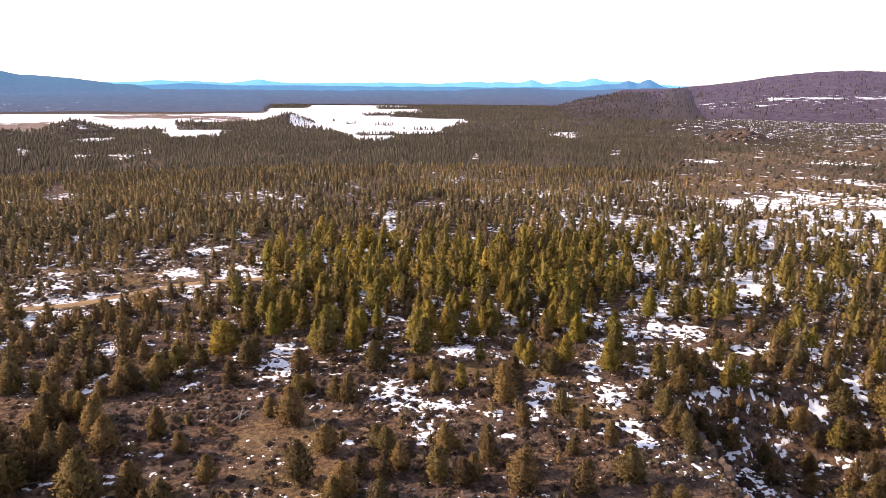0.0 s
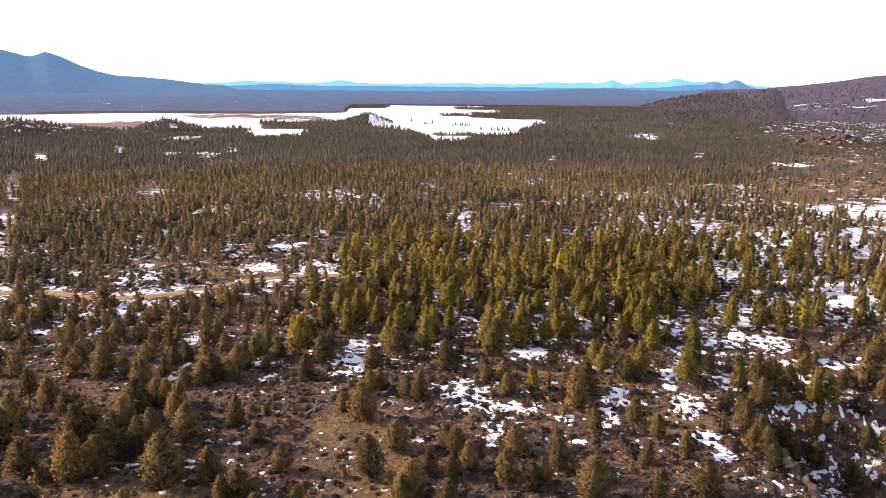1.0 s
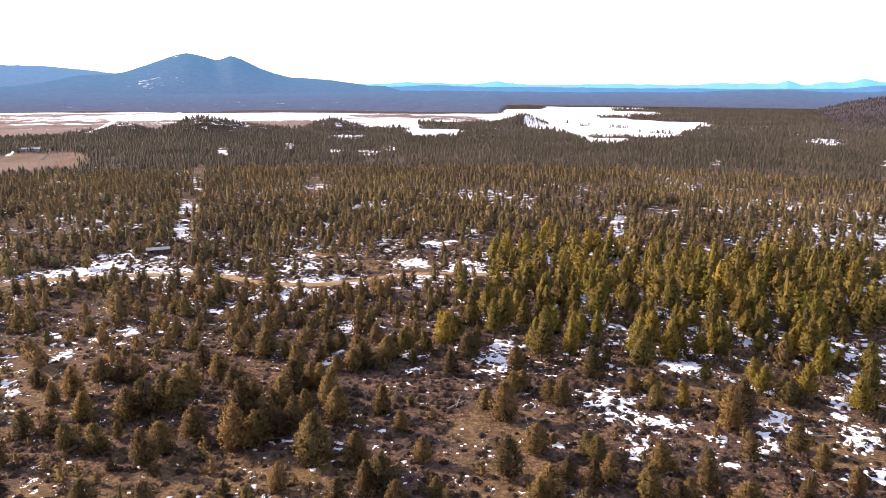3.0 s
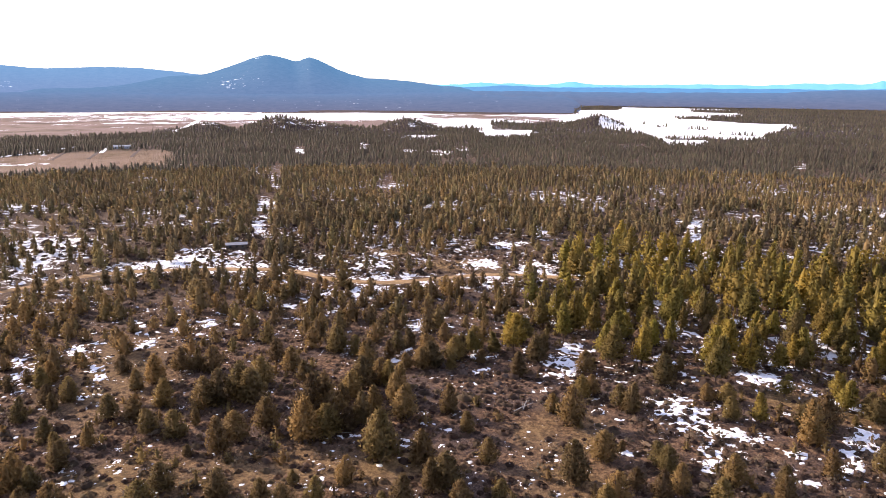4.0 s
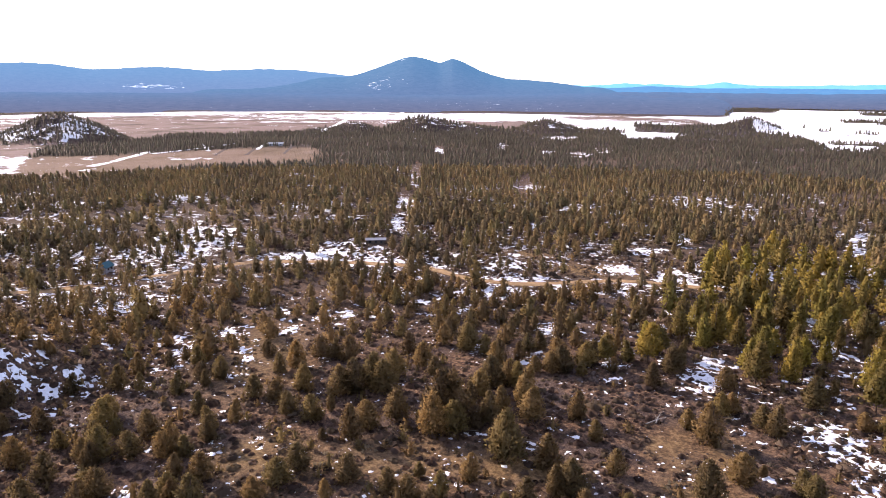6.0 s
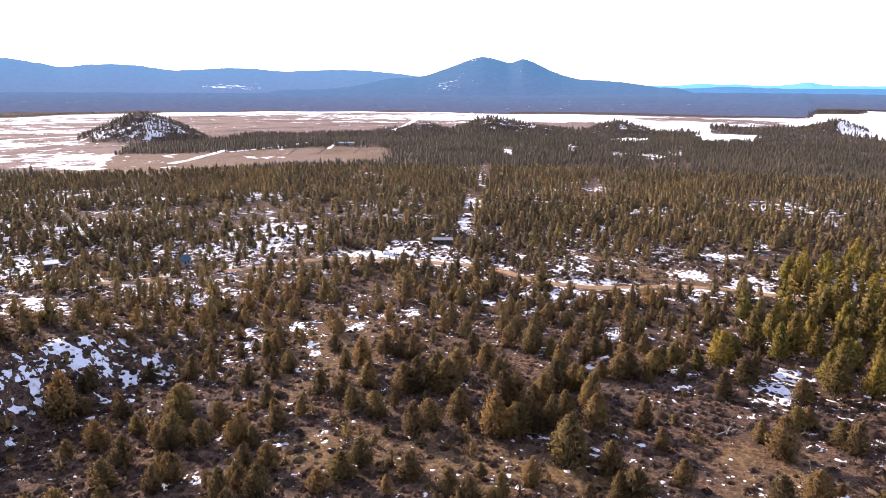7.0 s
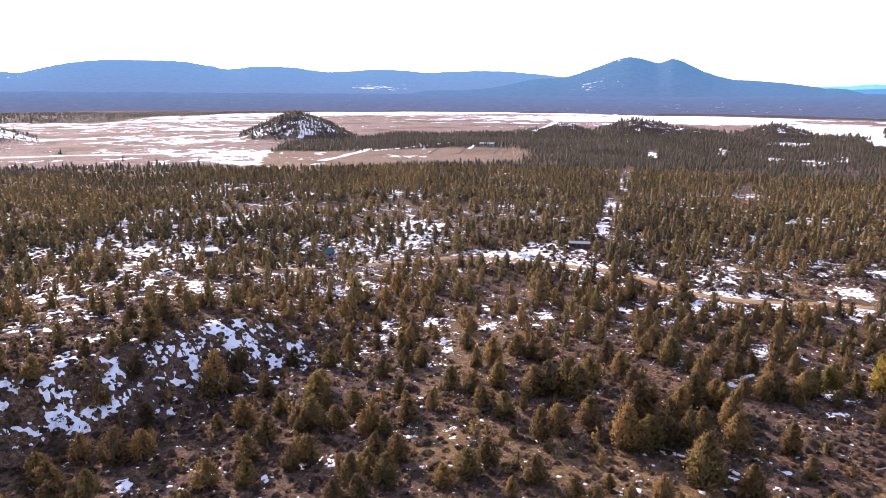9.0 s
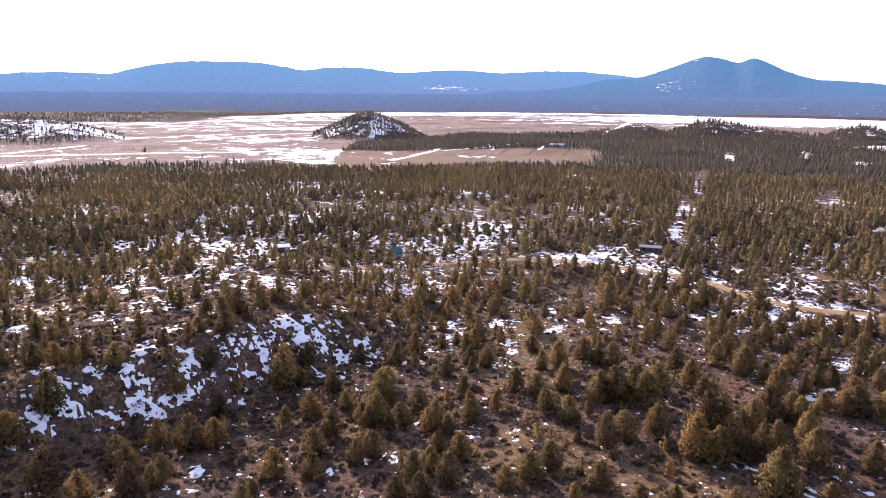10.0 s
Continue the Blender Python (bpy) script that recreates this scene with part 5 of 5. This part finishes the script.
undergrowth("stones", 1.9, 84, 230, lambda x, y: np.clip(0.06 + 0.55 * rough(x, y, 19, 781) + 0.35 * ellipses(x, y, ((-45, 128, 24, 12), (-60, 150, 10, 8), (20, 96, 26, 12)), 0.6), 0, 0.7), [stone(840 + k) for k in range(8)], 0.5, m_rock, "brown and grey lava stones strewn over the slope", "stones")


def fleck(seed):
    r2 = np.random.default_rng(seed)
    q = np.arange(6) * 1.0472
    rr = r2.uniform(0.25, 0.6, 6)
    v = np.concatenate([np.stack([rr * np.cos(q) * 1.5, rr * np.sin(q), np.full(6, -0.05)], -1), [[0.05, 0.02, 0.22]]])
    return v, np.array([[j, (j + 1) % 6, 6] for j in range(6)]), unit(np.array([[*a, 1.0] for a in np.stack([np.cos(q), np.sin(q)], -1)] + [[0, 0, 1.0]]))


def fleck_share(x, y):
    r = np.hypot(x, y)
    return np.clip(0.01 + 0.42 * rough(x, y, 15, 951, 3), 0, 0.4) * np.interp(r, [84, 130, 200, 260], [0.7, 0.85, 1, 0.7])


undergrowth("snow_flecks", 1.2, 84, 260, fleck_share, [fleck(960 + k) for k in range(8)], 0.8, m_snow, "small leftover scraps of snow between the bushes", "snow")

# ---- rocks ----
def boulder(name, seed, size, squash=(1, 1, 0.8), blocky=0.25):
    bm = bmesh.new()
    bmesh.ops.create_icosphere(bm, subdivisions=2, radius=1)
    rs = random.Random(seed)
    cuts = [(Vector((rs.gauss(0, 1), rs.gauss(0, 1), rs.gauss(0, 0.7))).normalized(), rs.uniform(0.42, 0.8)) for _ in range(10)]
    for v in bm.verts:
        for nrm, far in cuts:
            over = v.co.dot(nrm) - far
            if over > 0:
                v.co -= nrm * over * 0.9
        v.co += v.co.normalized() * blocky * 0.35 * noise.noise(v.co * 2.1 + Vector((seed, 0, 0)))
        v.co = Vector((v.co.x * squash[0], v.co.y * squash[1], v.co.z * squash[2])) * size
    me = bpy.data.meshes.new(name)
    bm.to_mesh(me)
    bm.free()
    me.materials.append(m_rock)
    return me


rs = random.Random(5)
rim = tagged(new("rock_rim"), "broken lava-rock rim with a shaded face above snow", "cliff")
rim.location = (45.5, 100, 0)
columns = [boulder("rock_column", 20 + k, 1.0, (0.8, 0.9, 1.9), 0.6) for k in range(8)]
for k in range(74):
    y = 74 + 0.8 * k + rs.uniform(-0.4, 0.4)
    top = float(land(43.0, y))
    for level in range(2):
        x = 45.2 + 1.5 * level + rs.uniform(-0.7, 0.7)
        s = rs.uniform(0.8, 1.6)
        ob = part("rock_column", columns[rs.randrange(8)], rim)
        z = top - 1.0 - 3.0 * level + rs.uniform(-0.6, 0.3)
        if y > 132:
            z = float(land(x, y)) - 0.1
        ob.matrix_basis = pose(x - 45.5, y - 100, z, rs.uniform(-8, 8), rs.uniform(-8, 8), rs.uniform(0, 360)) @ Matrix.Scale(s, 4)

stones_ = [boulder("boulder", 50 + k, 1.0) for k in range(6)]
for cx, cy, w, d, count, big in ((-52, 132, 12, 6, 12, 1.0), (-30, 126, 10, 6, 8, 0.8), (14, 97, 14, 5, 12, 0.9), (-4, 95, 8, 4, 6, 0.8), (135, 542, 12, 5, 10, 3.4), (350, 845, 46, 16, 24, 5.0), (399, 672, 44, 16, 12, 4.5), (195, 566, 14, 6, 8, 3.2), (28, 112, 8, 4, 6, 0.9), (51, 118, 4, 12, 14, 1.5)):
    for _ in range(count):
        x, y = cx + rs.gauss(0, w / 2), cy + rs.gauss(0, d / 2)
        s = big * rs.uniform(0.5, 1.2)
        ob = new("boulder", stones_[rs.randrange(6)])
        ob.matrix_basis = pose(x, y, float(land(x, y)) + 0.15 * s, rs.uniform(-15, 15), rs.uniform(-15, 15), rs.uniform(0, 360)) @ Matrix.Scale(s, 4)
        tagged(ob, "weathered brown lava boulder on the slope" if big < 2 else "big grey rock of a low outcrop among pines", "boulder", "boulders")


# ---- dead wood ----
def dead_log(x, y, length, turn, tilt):
    body = [limb((0, 0, 0.12), (length * 0.5, 0.1, 0.16), 0.15, 0.12, 7), limb((length * 0.5, 0.1, 0.16), (length, 0.0, 0.12), 0.12, 0.05, 7),
            limb((length * 0.45, 0.1, 0.16), (length * 0.6, 0.7, 0.5), 0.05, 0.02, 5), limb((length * 0.7, 0.05, 0.14), (length * 0.85, -0.6, 0.45), 0.04, 0.015, 5)]
    v, f, nn = join(*body)
    ob = new("fallen_log", mesh_of("fallen_log", v, f, m_deadwood, normals=nn))
    ob.matrix_basis = pose(x, y, float(land(x, y)), 0, tilt, turn)
    return tagged(ob, "bleached grey fallen tree trunk on dry ground", "log")


dead_log(-38.8, 120.0, 5.0, 62, -4)
dead_log(-37.4, 121.4, 3.6, 96, -8)
dead_log(-66, 98, 4.0, 20, -3)
dead_log(47, 166, 6.0, 150, -3)
dead_log(-182, 66, 6.5, 118, -6)
dead_log(30, 132, 4.5, 200, -4)


# ---- trailer, cabin, shed and barn ----
def plain_paint(name, col, rough_val=0.5, metal=0.0, dirt=0.15):
    m, n, l, p = material(name, rough_val, 0.4)
    g = grain(n, l, 1.6, 5)
    l.new(mixed(n, l, ramp(n, l, g, [(0.4, grey(0)), (0.7, grey(dirt * 2))]), col, tuple(c * 0.6 for c in col)), p.inputs["Base Color"])
    p.inputs["Metallic"].default_value = metal
    return m


m_white = plain_paint("white_paint", (0.78, 0.78, 0.76))
m_grey = plain_paint("grey_metal", (0.22, 0.22, 0.24), 0.45)
m_rubber = plain_paint("rubber", (0.03, 0.03, 0.03), 0.8)
m_pane, n, l, p = material("dark_window_glass", 0.08, 0.6)
p.inputs["Base Color"].default_value = (0.02, 0.025, 0.03, 1)
m_teal = plain_paint("teal_metal_roof", (0.022, 0.085, 0.105), 0.75)
m_board = plain_paint("pale_boards", (0.27, 0.235, 0.23), 0.8)
m_barn = plain_paint("pale_blue_metal", (0.33, 0.35, 0.38), 0.6)
m_darkboard = plain_paint("dark_boards", (0.10, 0.075, 0.06), 0.85)


def shaped(bm, name, mat, parent, label="", bevel=0.0):
    if bevel:
        bmesh.ops.bevel(bm, geom=list(bm.edges), offset=bevel, segments=3, profile=0.5, affect="EDGES")
    me = bpy.data.meshes.new(name)
    bm.to_mesh(me)
    bm.free()
    me.materials.append(mat)
    return part(name, me, parent, label)


def box(x0, x1, y0, y1, z0, z1):
    bm = bmesh.new()
    bmesh.ops.create_cube(bm, size=1)
    for v in bm.verts:
        v.co = Vector(((x0 + x1) / 2 + v.co.x * (x1 - x0), (y0 + y1) / 2 + v.co.y * (y1 - y0), (z0 + z1) / 2 + v.co.z * (z1 - z0)))
    return bm


def drum(radius, depth, at, axis="Y", sides=20):
    bm = bmesh.new()
    bmesh.ops.create_cone(bm, cap_ends=True, segments=sides, radius1=radius, radius2=radius, depth=depth,
                          matrix=Matrix.Translation(at) @ Matrix.Rotation(radians(90), 4, "X" if axis == "Y" else "Y"))
    return bm


def trailer(x, y, turn):
    root = tagged(new("camper_trailer"), "small white rounded camper trailer parked on snow", "trailer")
    shaped(box(-1.95, 1.95, -0.95, 0.95, 0.45, 2.15), "body", m_white, root, "white painted shell", 0.42)
    shaped(box(-1.7, 1.7, -0.9, 0.9, 0.32, 0.47), "chassis", m_grey, root)
    for side in (-1, 1):
        tyre = shaped(drum(0.34, 0.2, (0.1, 0.86 * side, 0.34)), "tyre", m_rubber, root, "black tyre")
        shaped(drum(0.18, 0.22, (0.1, 0.86 * side, 0.34)), "rim", m_grey, tyre)
        shaped(box(-0.75, -0.05, 0.93 * side - 0.03, 0.93 * side + 0.03, 1.3, 1.7), "window", m_pane, root, "dark window", 0.02)
    shaped(box(1.93, 1.99, -0.6, 0.6, 0.75, 1.8), "rear_panel", m_grey, root, "grey end panel", 0.02)
    shaped(box(-3.0, -1.8, -0.05, 0.05, 0.38, 0.48), "drawbar", m_grey, root)
    shaped(box(0.75, 1.35, -1.0, -0.93, 0.6, 1.95), "door", m_white, root, "", 0.02)
    root.matrix_basis = pose(x, y, float(land(x, y)) - 0.02, 0, 0, turn)


def gable(name, label, category, x, y, turn, w, d, wall, rise, m_wall, m_roof, snow_roof=False, panes=2):
    root = tagged(new(name), label, category)
    bm = bmesh.new()
    half = d / 2
    pts = [(-w / 2, -half, -0.6), (-w / 2, half, -0.6), (-w / 2, half, wall), (-w / 2, 0, wall + rise), (-w / 2, -half, wall)]
    a = [bm.verts.new(q) for q in pts]
    b = [bm.verts.new((w / 2, q[1], q[2])) for q in pts]
    bm.faces.new(a[::-1])
    bm.faces.new(b)
    for k in range(5):
        bm.faces.new((a[k], a[(k + 1) % 5], b[(k + 1) % 5], b[k]))
    bm.normal_update()
    shaped(bm, "wall", m_wall, root)
    pitch = math.degrees(math.atan2(rise, half))
    slant = math.hypot(rise, half) + 0.35
    for side in (-1, 1):
        ob = shaped(box(-w / 2 - 0.35, w / 2 + 0.35, 0, slant, 0.02, 0.14), "roof", m_roof, root)
        ob.matrix_basis = pose(0, 0, wall + rise, 0, 0, 0 if side > 0 else 180) @ pose(0, 0, 0, -pitch)
        if snow_roof:
            sn_ = shaped(box(-w / 2 - 0.3, w / 2 + 0.3, 0.05, slant - 0.1, 0.145, 0.32), "snow_cover", m_snow, root, "white snow on the roof", 0.06)
            sn_.matrix_basis = ob.matrix_basis.copy()
    for k in range(panes):
        cx = -w / 2 + w * (k + 0.7) / (panes + 0.4)
        shaped(box(cx - 0.4, cx + 0.4, -half - 0.04, -half + 0.02, wall * 0.42, wall * 0.8), "window", m_pane, root, "dark window pane")
    shaped(box(w / 2 - 0.02, w / 2 + 0.05, -0.45, 0.45, 0.0, min(2.0, wall * 0.9)), "door", m_darkboard, root, "dark wooden door")
    root.matrix_basis = pose(x, y, float(land(x, y)), 0, 0, turn)


trailer(54.2, 172.2, 158)
def car(x, y, turn):
    root = tagged(new("parked_car"), "pale grey parked car with snow on its roof", "car")
    body = bmesh.new()
    side = [(-2.1, 0.42), (-2.12, 0.85), (-1.95, 1.0), (-1.2, 1.05), (-0.75, 1.55), (1.25, 1.58), (1.75, 1.08), (2.1, 1.0), (2.12, 0.45)]
    a = [body.verts.new((px, -0.86, pz)) for px, pz in side]
    b = [body.verts.new((px, 0.86, pz)) for px, pz in side]
    body.faces.new(a)
    body.faces.new(b[::-1])
    for k in range(len(side)):
        body.faces.new((a[k], b[k], b[(k + 1) % len(side)], a[(k + 1) % len(side)]))
    bmesh.ops.recalc_face_normals(body, faces=body.faces)
    shaped(body, "body", m_white, root, "pale painted body", 0.06)
    for sgn in (-1, 1):
        for px in (-1.35, 1.35):
            tyre = shaped(drum(0.33, 0.2, (px, 0.80 * sgn, 0.33)), "tyre", m_rubber, root, "black tyre")
            shaped(drum(0.19, 0.215, (px, 0.80 * sgn, 0.33), sides=14), "rim", m_grey, tyre)
        shaped(box(-0.6, 0.25, 0.865 * sgn - 0.02, 0.865 * sgn + 0.02, 1.1, 1.46), "window", m_pane, root, "dark side window", 0.01)
        shaped(box(0.35, 1.2, 0.865 * sgn - 0.02, 0.865 * sgn + 0.02, 1.1, 1.46), "window", m_pane, root, "dark side window", 0.01)
    glass = shaped(box(-0.72, 0.72, -0.28, 0.28, -0.01, 0.02), "windscreen", m_pane, root, "dark windscreen", 0.008)
    glass.matrix_basis = pose(-0.99, 0, 1.32, 0, -48, 0) @ pose(0, 0, 0, 0, 0, 90)
    shaped(box(-2.2, -2.08, -0.8, 0.8, 0.4, 0.6), "bumper", m_grey, root, "", 0.03)
    shaped(box(2.08, 2.2, -0.8, 0.8, 0.4, 0.6), "bumper", m_grey, root, "", 0.03)
    shaped(box(-0.62, 1.15, -0.72, 0.72, 1.585, 1.72), "snow_cover", m_snow, root, "white snow on the roof", 0.05)
    root.matrix_basis = pose(x, y, float(land(x, y)) + 0.02, 0, 0, turn)


car(-202.4, 58.5, 106)
gable("cabin", "small cabin with a teal metal roof and pale walls", "house", -221.5, 121, 118, 4.4, 3.6, 1.9, 1.3, m_board, m_teal)
gable("shed", "low dark shed with a snow-covered roof", "shed", -247, 87.4, 72, 6.0, 4.0, 1.9, 0.7, m_darkboard, m_grey, True)
gable("barn", "long pale grey-blue metal barn beside the pasture", "barn", -566, 503, 40, 15, 6, 2.0, 1.1, m_barn, m_barn, panes=4)
gable("open_shed", "long low dark shed with a grey metal roof", "shed", -180.5, 209.5, 41, 7.6, 3.6, 1.8, 0.5, m_darkboard, m_grey, panes=3)
